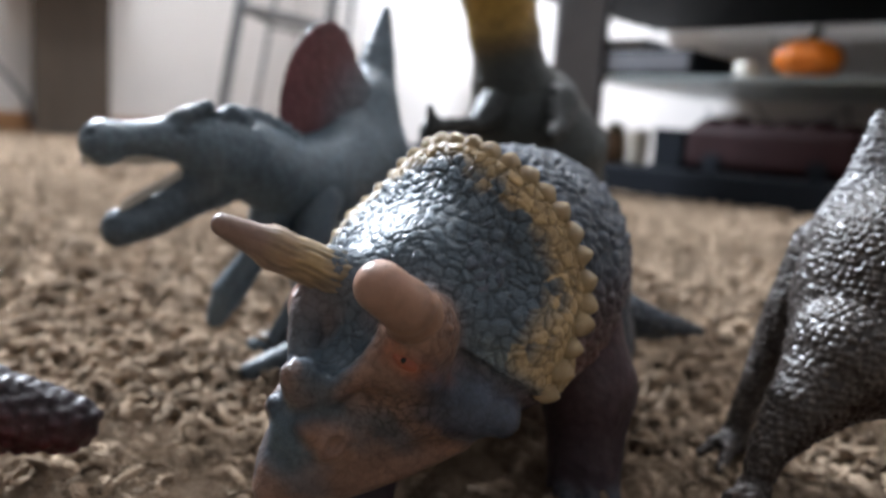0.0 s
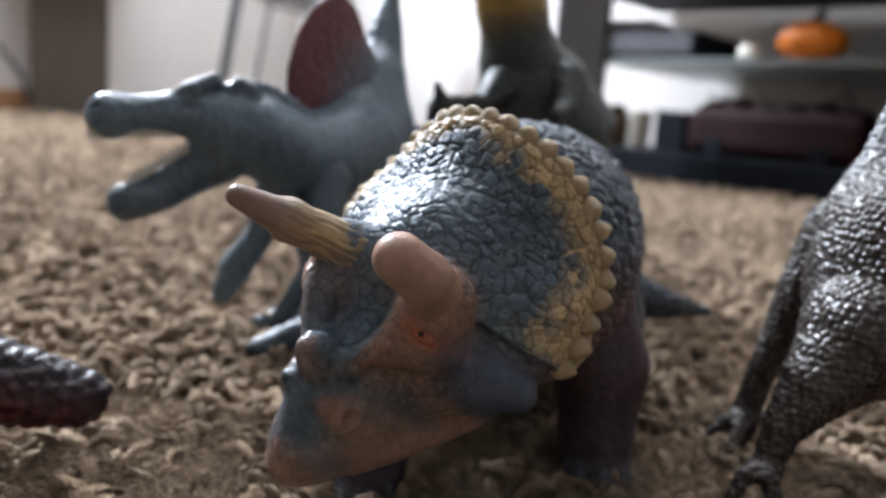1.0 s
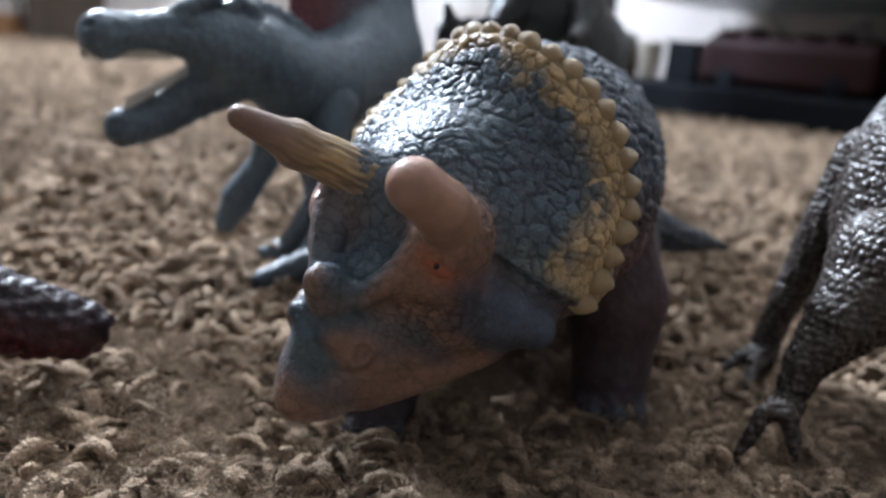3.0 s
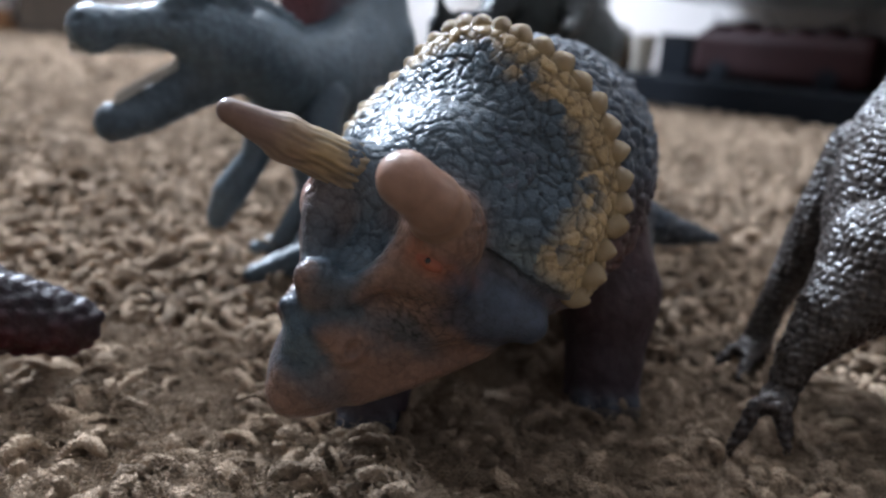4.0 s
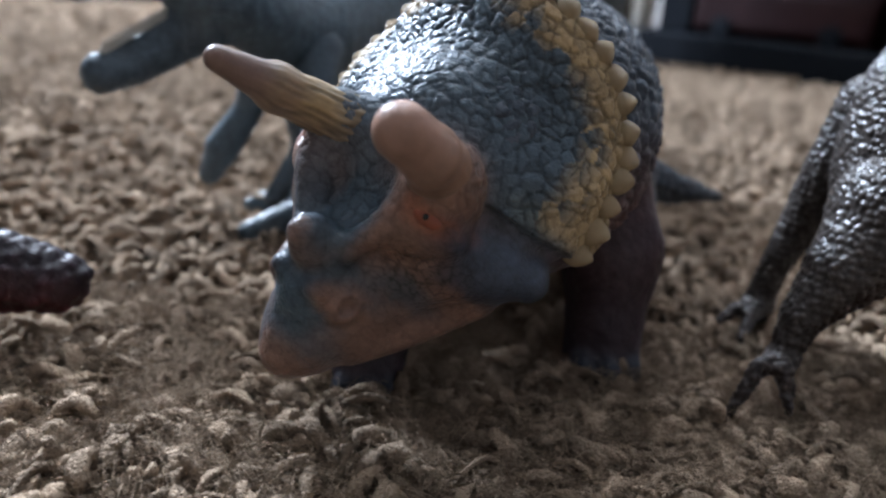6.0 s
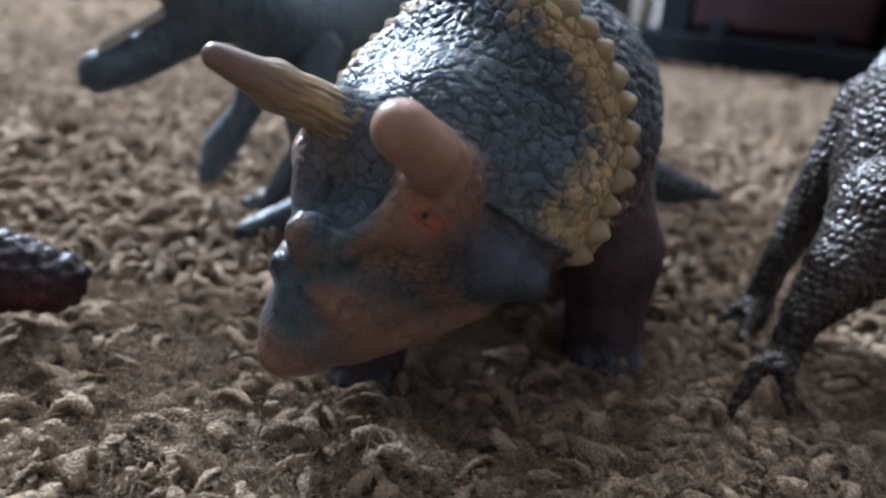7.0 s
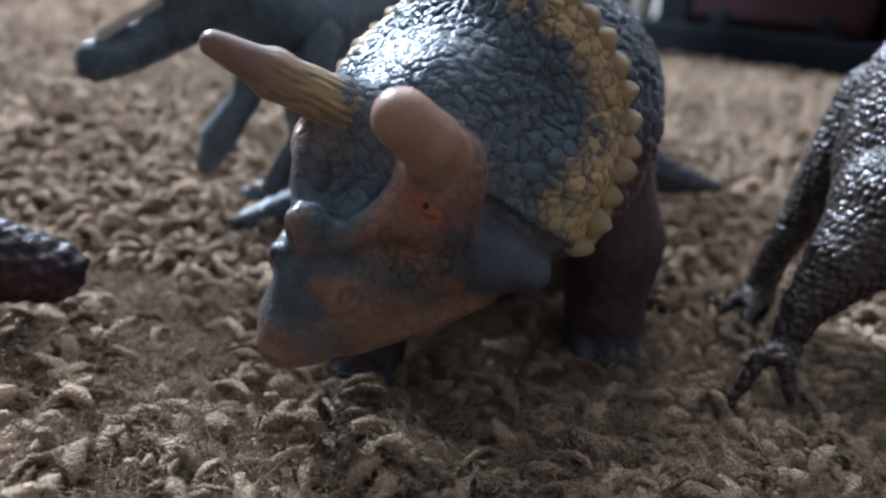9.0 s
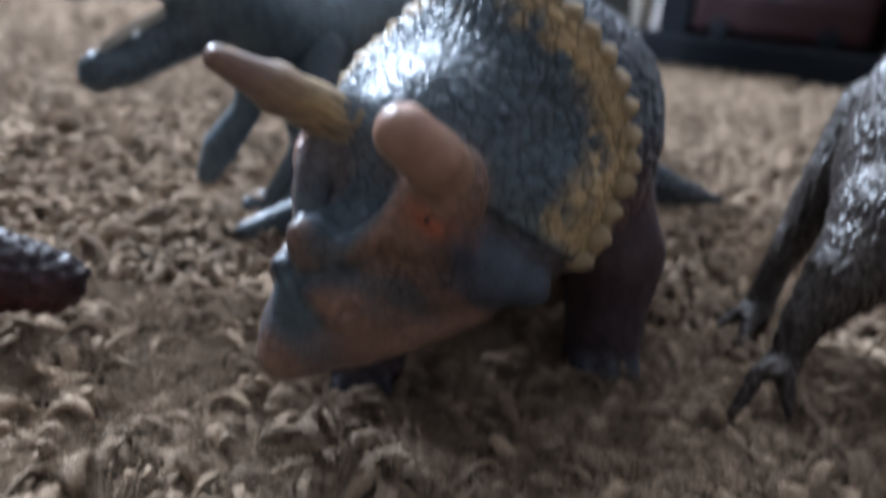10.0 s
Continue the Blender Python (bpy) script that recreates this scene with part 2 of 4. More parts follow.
WALL = material("white_wall_paint", (0.66, 0.625, 0.60), rough=0.85, spread=0.05, grain=60, bump=0.15, depth=0.001, coarse=1.5, specular=0.25)
PALE_GREY = material("pale_grey_wall_paint", (0.22, 0.205, 0.195), rough=0.85, spread=0.08, grain=60, bump=0.15, depth=0.001, coarse=1.5, specular=0.2)
CEILING = material("white_ceiling_paint", (0.8, 0.8, 0.79), rough=0.9, spread=0.04, grain=60, bump=0.15, depth=0.001, coarse=1.5, specular=0.2)
SKIRTING = material("orange_brown_wood", (0.34, 0.17, 0.075), rough=0.5, spread=0.3, grain=30, bump=0.2, depth=0.001, coarse=4, stretch=(1, 8, 8))
DARK_WOOD = material("dark_brown_wood", (0.085, 0.064, 0.048), rough=0.55, spread=0.3, grain=40, bump=0.25, depth=0.001, coarse=5, stretch=(6, 6, 1))
BLACK_WOOD = material("black_painted_wood", (0.007, 0.009, 0.013), rough=0.7, specular=0.12, spread=0.35, grain=90, bump=0.15, depth=0.0008, coarse=6)
GREY_METAL = material("grey_painted_metal", (0.16, 0.17, 0.18), rough=0.4, spread=0.2, grain=120, bump=0.1, depth=0.0005, coarse=9, metal=0.4)
WHITE_PAPER = material("white_paper", (0.72, 0.73, 0.76), rough=0.8, spread=0.08, grain=120, bump=0.2, depth=0.001, coarse=14)
PUMPKIN = material("orange_pumpkin_glaze", (0.75, 0.2, 0.015), rough=0.45, spread=0.2, grain=120, bump=0.2, depth=0.001, coarse=18)
STEM = material("dark_green_stem", (0.05, 0.05, 0.025), rough=0.7, spread=0.3, grain=150, bump=0.4, depth=0.001, coarse=20)
MAROON = material("dark_red_plastic", (0.020, 0.0055, 0.0065), specular=0.2, rough=0.65, spread=0.35, grain=120, bump=0.2, depth=0.001, coarse=14)
BROWN_GLASS = material("brown_jar_glaze", (0.16, 0.09, 0.045), rough=0.35, spread=0.3, grain=120, bump=0.1, depth=0.001, coarse=20)
CREAM = material("cream_plastic", (0.7, 0.66, 0.58), rough=0.5, spread=0.1, grain=120, bump=0.1, depth=0.001, coarse=20)
CABLE = material("grey_cable_rubber", (0.09, 0.09, 0.1), rough=0.6, spread=0.2, grain=200, bump=0.1, depth=0.0005, coarse=30)
FRAME_WHITE = material("white_window_frame", (0.75, 0.75, 0.74), rough=0.4, spread=0.06, grain=60, bump=0.05, depth=0.0005, coarse=5)
SHELF_GLASS = material("frosted_shelf_glass", (0.55, 0.62, 0.62), rough=0.35, spread=0.1, grain=80, bump=0.05, depth=0.0005, coarse=6)
SHELF_GLASS.node_tree.nodes["Principled BSDF"].inputs["Transmission Weight"].default_value = 0.7
GLASS = bpy.data.materials.new("window_glass")
GLASS.use_nodes = True
GLASS.node_tree.nodes["Principled BSDF"].inputs["Transmission Weight"].default_value = 1.0
GLASS.node_tree.nodes["Principled BSDF"].inputs["Roughness"].default_value = 0.02

# ---------------------------------------------------------------- the room, turned 43.5 degrees to the camera's line
FLOOR_Z = -0.0075
TURN = -43.5  # the right-hand wall runs along this direction
CORNER = Vector((-0.55, 2.75, 0))
ROOM = pose(CORNER.x, CORNER.y, 0, 0, 0, TURN)  # local x along the right wall, local -y towards the camera along the left wall
LONG, WIDE, HIGH = 4.2, 4.0, 2.4
LAMP_AT = (0.0, 1.35)


def structure(name, bm, mat, label):
    ob = part(name, bm, mat, None, label)
    ob.matrix_basis = ROOM.copy()
    return tagged(ob, label, kind="structure")


def room():
    structure("floor", box_bm((LONG / 2, -WIDE / 2, FLOOR_Z - 0.05), (LONG + 0.3, WIDE + 0.3, 0.1)), BACKING, "beige shag carpet backing over the floor")
    structure("wall_east", box_bm((LONG / 2, 0.06, HIGH / 2), (LONG + 0.3, 0.12, HIGH)), WALL, "plain white painted wall behind the low stand")
    structure("wall_west", box_bm((LONG / 2, -WIDE - 0.06, HIGH / 2), (LONG + 0.3, 0.12, HIGH)), PALE_GREY, "plain grey-beige painted wall")
    structure("wall_south", box_bm((LONG + 0.06, -WIDE / 2, HIGH / 2), (0.12, WIDE, HIGH)), PALE_GREY, "plain grey-beige painted wall")
    structure("ceiling", box_bm((LONG / 2, -WIDE / 2, HIGH + 0.05), (LONG + 0.3, WIDE + 0.3, 0.1)), CEILING, "plain white ceiling")
    # the left wall has the window; y0..y1 along it
    y0, y1, z0, z1 = -1.38, -0.96, 1.25, 1.95
    bm = bmesh.new()
    box(bm, (-0.06, (-WIDE + y0) / 2, HIGH / 2), (0.12, y0 + WIDE, HIGH))
    box(bm, (-0.06, y1 / 2, HIGH / 2), (0.12, -y1, HIGH))
    box(bm, (-0.06, (y0 + y1) / 2, z0 / 2), (0.12, y1 - y0, z0))
    box(bm, (-0.06, (y0 + y1) / 2, (z1 + HIGH) / 2), (0.12, y1 - y0, HIGH - z1))
    structure("wall_north", bm, WALL, "white painted wall with a window opening")
    bm = bmesh.new()
    for y in (y0 + 0.02, (y0 + y1) / 2, y1 - 0.02):
        box(bm, (-0.06, y, (z0 + z1) / 2), (0.06, 0.04, z1 - z0), bevel=0.004)
    for z in (z0 + 0.02, z1 - 0.02):
        box(bm, (-0.06, (y0 + y1) / 2, z), (0.054, y1 - y0, 0.04), bevel=0.004)
    win = structure("window_1", bm, FRAME_WHITE, "white framed window above the low bench")
    for y in ((3 * y0 + y1) / 4, (y0 + 3 * y1) / 4):
        pane = part("pane", box_bm((-0.06, y, (z0 + z1) / 2), (0.004, (y1 - y0) / 2 - 0.06, z1 - z0 - 0.08)), GLASS, win)
        pane.visible_shadow = False
    part("window_sill", box_bm((0.03, (y0 + y1) / 2, z0 - 0.013), (0.1, y1 - y0 + 0.1, 0.026), 0.004), FRAME_WHITE, win)
    bm = bmesh.new()
    box(bm, (0.0075, -WIDE / 2, 0.022), (0.015, WIDE, 0.062), bevel=0.003)
    structure("baseboard", bm, SKIRTING, "orange-brown wooden skirting along the white wall")
    lamp = bpy.data.lights.new("window_daylight", "AREA")
    lamp.shape, lamp.size, lamp.size_y = "RECTANGLE", y1 - y0 - 0.05, z1 - z0 - 0.05
    lamp.energy, lamp.color = WINDOW_WATTS, (0.80, 0.885, 0.99)
    ob = new("window_daylight", lamp)
    ob.matrix_basis = ROOM @ pose(-0.02, (y0 + y1) / 2, (z0 + z1) / 2, 0, -90, 0)
    # an added fill lamp on the ceiling, above the view, to brighten the walls
    lx, ly = LAMP_AT
    disc = thing("ceiling_fill_lamp", "round white ceiling lamp, added out of view to brighten the walls", "lamp")
    disc.matrix_basis = pose(lx, ly, HIGH)
    smooth(part("shade", lathe([(0.2, -0.002), (0.2, -0.03), (0.17, -0.045)], 32), FRAME_WHITE, disc))
    lamp = bpy.data.lights.new("ceiling_fill", "AREA")
    lamp.shape, lamp.size = "DISK", 0.3
    lamp.energy, lamp.color = FILL_WATTS, (0.93, 0.96, 1.0)
    ob = new("ceiling_fill", lamp)
    ob.matrix_basis = pose(lx, ly, HIGH - 0.05)


room()


# ---------------------------------------------------------------- the carpet's pile
def pile(name, x0, x1, gap, y0, y1, length, thick, sides, rings, seed, room_ok=None):
    """Matted twisted yarn: most ends lie curled over, some stand up as stubs; one mesh."""
    rng = np.random.default_rng(seed)
    nx, ny = int((x1 - x0) / gap), int((y1 - y0) / gap)
    gx, gy = np.meshgrid(np.arange(nx), np.arange(ny), indexing="ij")
    p = np.stack([x0 + gap * (gx.ravel() + rng.random(nx * ny)), y0 + gap * (gy.ravel() + rng.random(nx * ny))], 1)
    if room_ok is not None:
        p = p[room_ok(p)]
    # thin patches between the clumps, where one looks down to the roots
    thin = np.sin(p[:, 0] * 420 + 2.5 * np.sin(p[:, 1] * 170)) * np.sin(p[:, 1] * 360 + 2.5 * np.sin(p[:, 0] * 210))
    p = p[rng.random(len(p)) > np.clip(0.05 + 0.9 * (thin - 0.25), 0.05, 0.75)]
    k = len(p)
    # neighbours lean alike, in loose clumps
    swirl = 2.5 * np.sin(p[:, 0] * 31 + 2 * np.sin(p[:, 1] * 23)) + 2.0 * np.sin(p[:, 1] * 41 + 1.7) + 1.2 * np.sin(p[:, 0] * 130 + p[:, 1] * 95)
    turn = swirl + rng.normal(0, 1.1, k)
    stub = rng.random(k) < 0.2
    lean = np.where(stub, np.clip(rng.normal(0.40, 0.25, k), 0.05, 0.9), np.clip(rng.normal(1.28, 0.22, k), 0.7, 1.6))
    size = length * np.where(stub, rng.uniform(0.65, 1.05, k), rng.uniform(0.6, 1.4, k))
    fat = thick * rng.uniform(0.6, 1.35, k)
    ahead = np.stack([np.cos(turn), np.sin(turn), np.zeros(k)], 1)
    side = np.stack([-np.sin(turn), np.cos(turn), np.zeros(k)], 1)
    curl = rng.normal(0, 0.3, k)
    hump = 0.0028 * np.sin(p[:, 0] * 210 + 3 * np.sin(p[:, 1] * 60)) * np.sin(p[:, 1] * 180 + 2 * np.sin(p[:, 0] * 75))
    root = np.c_[p, FLOOR_Z + rng.uniform(-0.001, 0.0024, k) + hump * min(1.0, 0.0031 / gap * 1.2)]
    twist, phase = rng.uniform(1.5, 4.0, k), rng.uniform(0, 6.28, k)
    steps = np.linspace(0, 1, rings)
    verts = np.zeros((k, rings * sides, 3))
    for r, s in enumerate(steps):
        # bends over more the further it goes
        tilt = lean * (0.25 + 0.75 * s)
        out, up = np.sin(tilt) * s, np.cos(tilt) * s * 0.95 + 0.16 * np.sin(math.pi * s) * (lean > 1)
        wave = curl * s * s + 0.10 * np.sin(5 * s + phase) * s
        centre = root + ahead * (size * out)[:, None] + side * (size * wave)[:, None] + np.c_[np.zeros(k), np.zeros(k), size * up]
        axis_up = ahead * (-np.cos(tilt))[:, None] + np.c_[np.zeros(k), np.zeros(k), np.sin(tilt)]
        swell = fat * (0.75 + 0.45 * s - (0.55 if r == rings - 1 else 0.0)) * rng.uniform(0.8, 1.2, k)
        for c in range(sides):
            a = 2 * math.pi * c / sides + twist * s
            lump = (1 + 0.25 * math.cos(4 * math.pi * c / sides)) * rng.uniform(0.72, 1.28, k)
            verts[:, r * sides + c] = centre + (side * np.cos(a)[:, None] + axis_up * np.sin(a)[:, None]) * (swell * lump)[:, None]
    faces = []
    for r in range(rings - 1):
        for c in range(sides):
            d = (c + 1) % sides
            faces.append((r * sides + c, r * sides + d, (r + 1) * sides + d, (r + 1) * sides + c))
    faces = np.array(faces)
    top = np.array([(rings - 1) * sides + c for c in range(sides)])
    shift = (np.arange(k) * rings * sides)[:, None, None]
    quads = (faces[None] + shift).reshape(-1, 4)
    caps = (top[None] + shift[:, 0]).reshape(-1, sides)
    mesh = bpy.data.meshes.new(name)
    mesh.from_pydata(verts.reshape(-1, 3).tolist(), [], quads.tolist() + caps.tolist())
    mesh.polygons.foreach_set("use_smooth", np.ones(len(mesh.polygons), bool))
    mesh.update()
    ob = part(name, mesh, YARN, None)
    return tagged(ob, "thick beige shag carpet pile of twisted yarn ends", "carpet", kind="stuff")


def fuzz(x0, x1, y0, y1, count, seed):
    """Fine loose fibres over the near pile."""
    rng = np.random.default_rng(seed)
    p = np.c_[rng.uniform(x0, x1, count), rng.uniform(y0, y1, count), rng.uniform(-0.004, 0.0005, count)]
    a, lift = rng.uniform(0, 6.28, count), rng.uniform(-0.2, 0.9, count)
    go = np.c_[np.cos(a) * np.cos(lift), np.sin(a) * np.cos(lift), np.sin(lift)]
    sideways = np.c_[-np.sin(a), np.cos(a), np.zeros(count)]
    size, bow = rng.uniform(0.003, 0.008, count), rng.normal(0, 0.5, count)
    verts = np.zeros((count, 15, 3))
    for r in range(5):
        s = r / 4
        centre = p + go * (size * s)[:, None] + sideways * (size * bow * s * (1 - 0.3 * s))[:, None] - np.c_[np.zeros((count, 2)), 0.0025 * s * s * np.ones(count)]
        for c in range(3):
            b = 2.094 * c
            verts[:, 3 * r + c] = centre + 0.00009 * (1.2 - s) * (sideways * math.cos(b) + np.array((0, 0, 1)) * math.sin(b))
    faces = np.array([(3 * r + c, 3 * r + (c + 1) % 3, 3 * r + 3 + (c + 1) % 3, 3 * r + 3 + c) for r in range(4) for c in range(3)])
    quads = (faces[None] + (np.arange(count) * 15)[:, None, None]).reshape(-1, 4)
    mesh = bpy.data.meshes.new("carpet_fuzz")
    mesh.from_pydata(verts.reshape(-1, 3).tolist(), [], quads.tolist())
    mesh.update()
    return tagged(part("carpet_fuzz", mesh, YARN, None), "fine loose beige fibres over the carpet pile", "carpet", kind="stuff")


def in_room(p):
    q = (np.c_[p, np.zeros(len(p)), np.ones(len(p))] @ np.array(ROOM.inverted()).T)[:, :2]
    return (q[:, 0] > 0.02) & (q[:, 1] < -0.02) & (np.abs(p[:, 0]) < 0.12 + 0.75 * p[:, 1])


pile("carpet_pile", -0.2, 0.22, 0.0029, 0.05, 0.33, 0.0085, 0.00140, 7, 6, 3)
fuzz(-0.10, 0.12, 0.08, 0.20, 45000, 6)
pile("carpet_pile", -0.7, 0.75, 0.0054, 0.33, 0.9, 0.0095, 0.0026, 4, 4, 4, in_room)
pile("carpet_pile", -1.9, 1.4, 0.0115, 0.9, 2.6, 0.012, 0.0040, 4, 3, 5, in_room)

# ---------------------------------------------------------------- toy dinosaurs
SLATE, DEEP = (0.066, 0.092, 0.116), (0.028, 0.040, 0.058)
FLESH, RUST = (0.205, 0.122, 0.09), (0.055, 0.026, 0.030)
GOLD = (0.38, 0.275, 0.145)


def toy_triceratops():
    ob = thing("toy_triceratops", "blue-grey and tan vinyl toy triceratops with lowered head", "toy dinosaur")
    # body, in the room's own axes
    c = Clay()
    c.limb([(0.012, 0.158, 0.050), (0.021, 0.185, 0.050), (0.028, 0.215, 0.049), (0.040, 0.245, 0.043)], [0.021, 0.0305, 0.032, 0.025], (0.055, 0.070, 0.092), 0.008)
    c.limb([(0.040, 0.245, 0.043), (0.060, 0.256, 0.028), (0.087, 0.272, 0.0200), (0.1095, 0.289, 0.0145)], [0.024, 0.0100, 0.0052, 0.0014], DEEP, 0.008)
    # ribs of folded skin over the flank, which fades to brown towards the belly
    def flank(p, colour):
        low = np.clip((0.058 - p[:, 2]) / 0.022, 0, 1) * np.clip((0.25 - p[:, 1]) / 0.03, 0, 1)
        return colour * (1 - low[:, None]) + low[:, None] * np.array((0.150, 0.088, 0.080))

    part("body", c.mesh("body", 0.0006, plates(0.0034, 0.0011, 0.5, 2, None, 0.3), flank), VINYL, ob)
    for top, knee, foot, radii, paint, toe in (
        ((0.037, 0.190, 0.042), (0.046, 0.184, 0.024), (0.0465, 0.181, 0.003), (0.0165, 0.0105, 0.0090), RUST, 0.0042),
        ((0.006, 0.178, 0.040), (-0.006, 0.170, 0.024), (-0.007, 0.162, 0.003), (0.014, 0.010, 0.0078), RUST, 0.0036),
        ((0.050, 0.238, 0.040), (0.056, 0.234, 0.022), (0.057, 0.232, 0.004), (0.018, 0.012, 0.010), DEEP, 0.0045),
        ((0.018, 0.245, 0.040), (0.012, 0.244, 0.022), (0.011, 0.242, 0.004), (0.018, 0.012, 0.010), DEEP, 0.0045),
    ):
        c = Clay()
        c.limb([top, knee], radii[:2], paint, 0.006)
        c.limb([knee, foot, (foot[0], foot[1], -0.004)], (radii[1], radii[2], radii[2]), tuple(0.7 * x + 0.3 * y for x, y in zip(paint, DEEP)), 0.006)
        for dx in (-1.25, 0, 1.25):
            c.blob((foot[0] + dx * toe, foot[1] - 1.9 * toe + 0.3 * abs(dx) * toe, -0.002), (toe * 0.75, toe, toe * 1.1), DEEP, 0.002)
        part("leg", c.mesh("leg", 0.0008, scaly(0.0034, 0.0003, 0.4, 4)), VINYL_MATTE, ob)
    # head: l to its own left, n out of its brow, m from beak to frill
    l, n, m = (0.7752, -0.5606, -0.2911), (-0.4284, -0.8052, 0.4100), (0.4642, 0.1931, 0.8644)
    h = Clay((l, n, m), (-0.023, 0.133, 0.013))

    HALF, TALL, MID, POWER, BOW, LEAN = 0.0296, 0.0308, 0.0487, 2.4, 22.0, 0.03

    def reach(q):
        return (np.abs(q[:, 0] / HALF) ** POWER + np.abs((q[:, 2] - MID) / TALL) ** POWER) ** (1 / POWER)

    def frill_height(a, m):
        """The frill's sheet bows across, and leans back above a crease that runs from the brow to the rim."""
        over = m - 0.047 - 0.37 * np.abs(a)
        rim = (np.abs(a / HALF) ** POWER + np.abs((m - MID) / TALL) ** POWER) ** (1 / POWER)
        above = 0.0014 * np.logaddexp(0, over / 0.0014)
        return 0.0005 - BOW * a * a - 0.0046 * (1 - np.exp(-above / 0.0056)) - LEAN * above + 0.0012 * np.clip(rim, 0, 1.1) ** 6

    def frill(q):
        a = q[:, 0]
        plate = np.abs(q[:, 1] - frill_height(a, q[:, 2])) / np.sqrt(1.05 + (2 * BOW * a) ** 2) - 0.0022
        rim = (reach(q) - 1) * 0.028
        out = np.maximum(plate, np.maximum(rim, 0.0450 - q[:, 2]))
        k = 0.003
        w = np.maximum(k - np.abs(plate - rim), 0) / k
        return out + w * w * k / 4

    h.shape(frill, (-0.032, -0.034, 0.042), (0.032, 0.006, 0.082), SLATE, 0.006)
    # skull, muzzle, beak
    h.limb([(0, -0.0095, 0.052), (0, -0.0090, 0.036), (0, -0.0060, 0.022), (0, -0.0045, 0.010)], [0.0140, 0.0125, 0.0106, 0.0074], SLATE, 0.005)
    h.limb([(0, -0.0040, 0.0100), (0, -0.0020, 0.0042)], [0.0072, 0.0036], FLESH, 0.004)
    h.limb([(0, 0.0020, 0.026), (0, 0.0025, 0.018)], [0.0056, 0.0052], SLATE, 0.004)
    h.limb([(0, -0.009, 0.020), (0, -0.006, 0.008)], [0.0085, 0.005], FLESH, 0.005)
    for s in (-1, 1):
        h.limb([(s * 0.0075, -0.001, 0.043), (-0.0100, 0.0064, 0.0439) if s < 0 else (0.0120, 0.0065, 0.0448)], [0.0078, 0.0048 if s < 0 else 0.0052], SLATE if s < 0 else FLESH, 0.004)  # horn root
        h.limb([(s * 0.0112, 0.0048, 0.0410), (s * 0.0088, 0.0062, 0.0345), (s * 0.0045, 0.0062, 0.0275)], [0.0036, 0.0030, 0.0026], SLATE, 0.0022)  # brow ridge
        h.limb([(s * 0.0150, 0.0010, 0.0425), (s * 0.0142, 0.0042, 0.0412), (s * 0.0105, 0.0058, 0.0372)], [0.0030, 0.0022, 0.0016], FLESH, 0.0018)  # upper lid
        h.limb([(s * 0.0165, 0.0005, 0.0370), (s * 0.0135, 0.0030, 0.0352), (s * 0.0098, 0.0045, 0.0338)], [0.0022, 0.0018, 0.0014], FLESH, 0.0020)  # lower lid
        h.blob((s * 0.0105, 0.0012, 0.038), (0.0055, 0.0055, 0.0070), FLESH, 0.004)  # eye socket
        h.limb([(s * 0.013, -0.008, 0.034), (s * 0.0205, -0.012, 0.0365), (s * 0.0262, -0.0138, 0.0375)], [0.008, 0.0062, 0.0036], (0.052, 0.060, 0.082), 0.005)  # cheek horn
        h.limb([(s * 0.009, -0.008, 0.030), (s * 0.007, -0.009, 0.018)], [0.008, 0.006], FLESH, 0.005)
        h.limb([(s * 0.0190, -0.0150, 0.0300), (s * 0.0125, -0.0115, 0.0200), (s * 0.0075, -0.0078, 0.0120)], [0.0040, 0.0044, 0.0036], FLESH, 0.003)  # lower jaw
        h.limb([(s * 0.0100, -0.0150, 0.0400), (s * 0.0190, -0.0205, 0.0450), (s * 0.0225, -0.0245, 0.0500)], [0.0100, 0.0085, 0.0070], (0.105, 0.058, 0.050), 0.005)  # neck behind the cheek
        h.blob((s * 0.0068, 0.0014, 0.0185), (0.0030, 0.0032, 0.0036), FLESH, 0.002)
        h.blob((s * 0.0088, 0.0030, 0.0188), (0.0012, 0.0014, 0.0016), RUST, 0.001, cut=True)
        h.blob((s * 0.0038, 0.0052, 0.0188), (0.0026, 0.0032, 0.0022), DEEP, 0.0015)
        h.blob((s * 0.0150, 0.0066, 0.0381), (0.0034, 0.0018, 0.0013), EYE_PAINT, 0.0015, cut=True)
    h.limb([(0.0128, 0.0050, 0.0440), (0.0122, 0.0038, 0.0400)], [0.0056, 0.0048], FLESH, 0.004)
    h.blob((0, 0.0100, 0.0365), (0.0058, 0.0052, 0.0085), SLATE, 0.003, cut=True)  # hollow between the brows
    h.limb([(0, 0.0045, 0.0240), (0, 0.0095, 0.0260)], [0.0044, 0.0034], SLATE, 0.003)
    h.limb([(0, 0.0090, 0.0250), (0, 0.0126, 0.0262)], [0.0034, 0.0023], FLESH, 0.002)  # nose horn

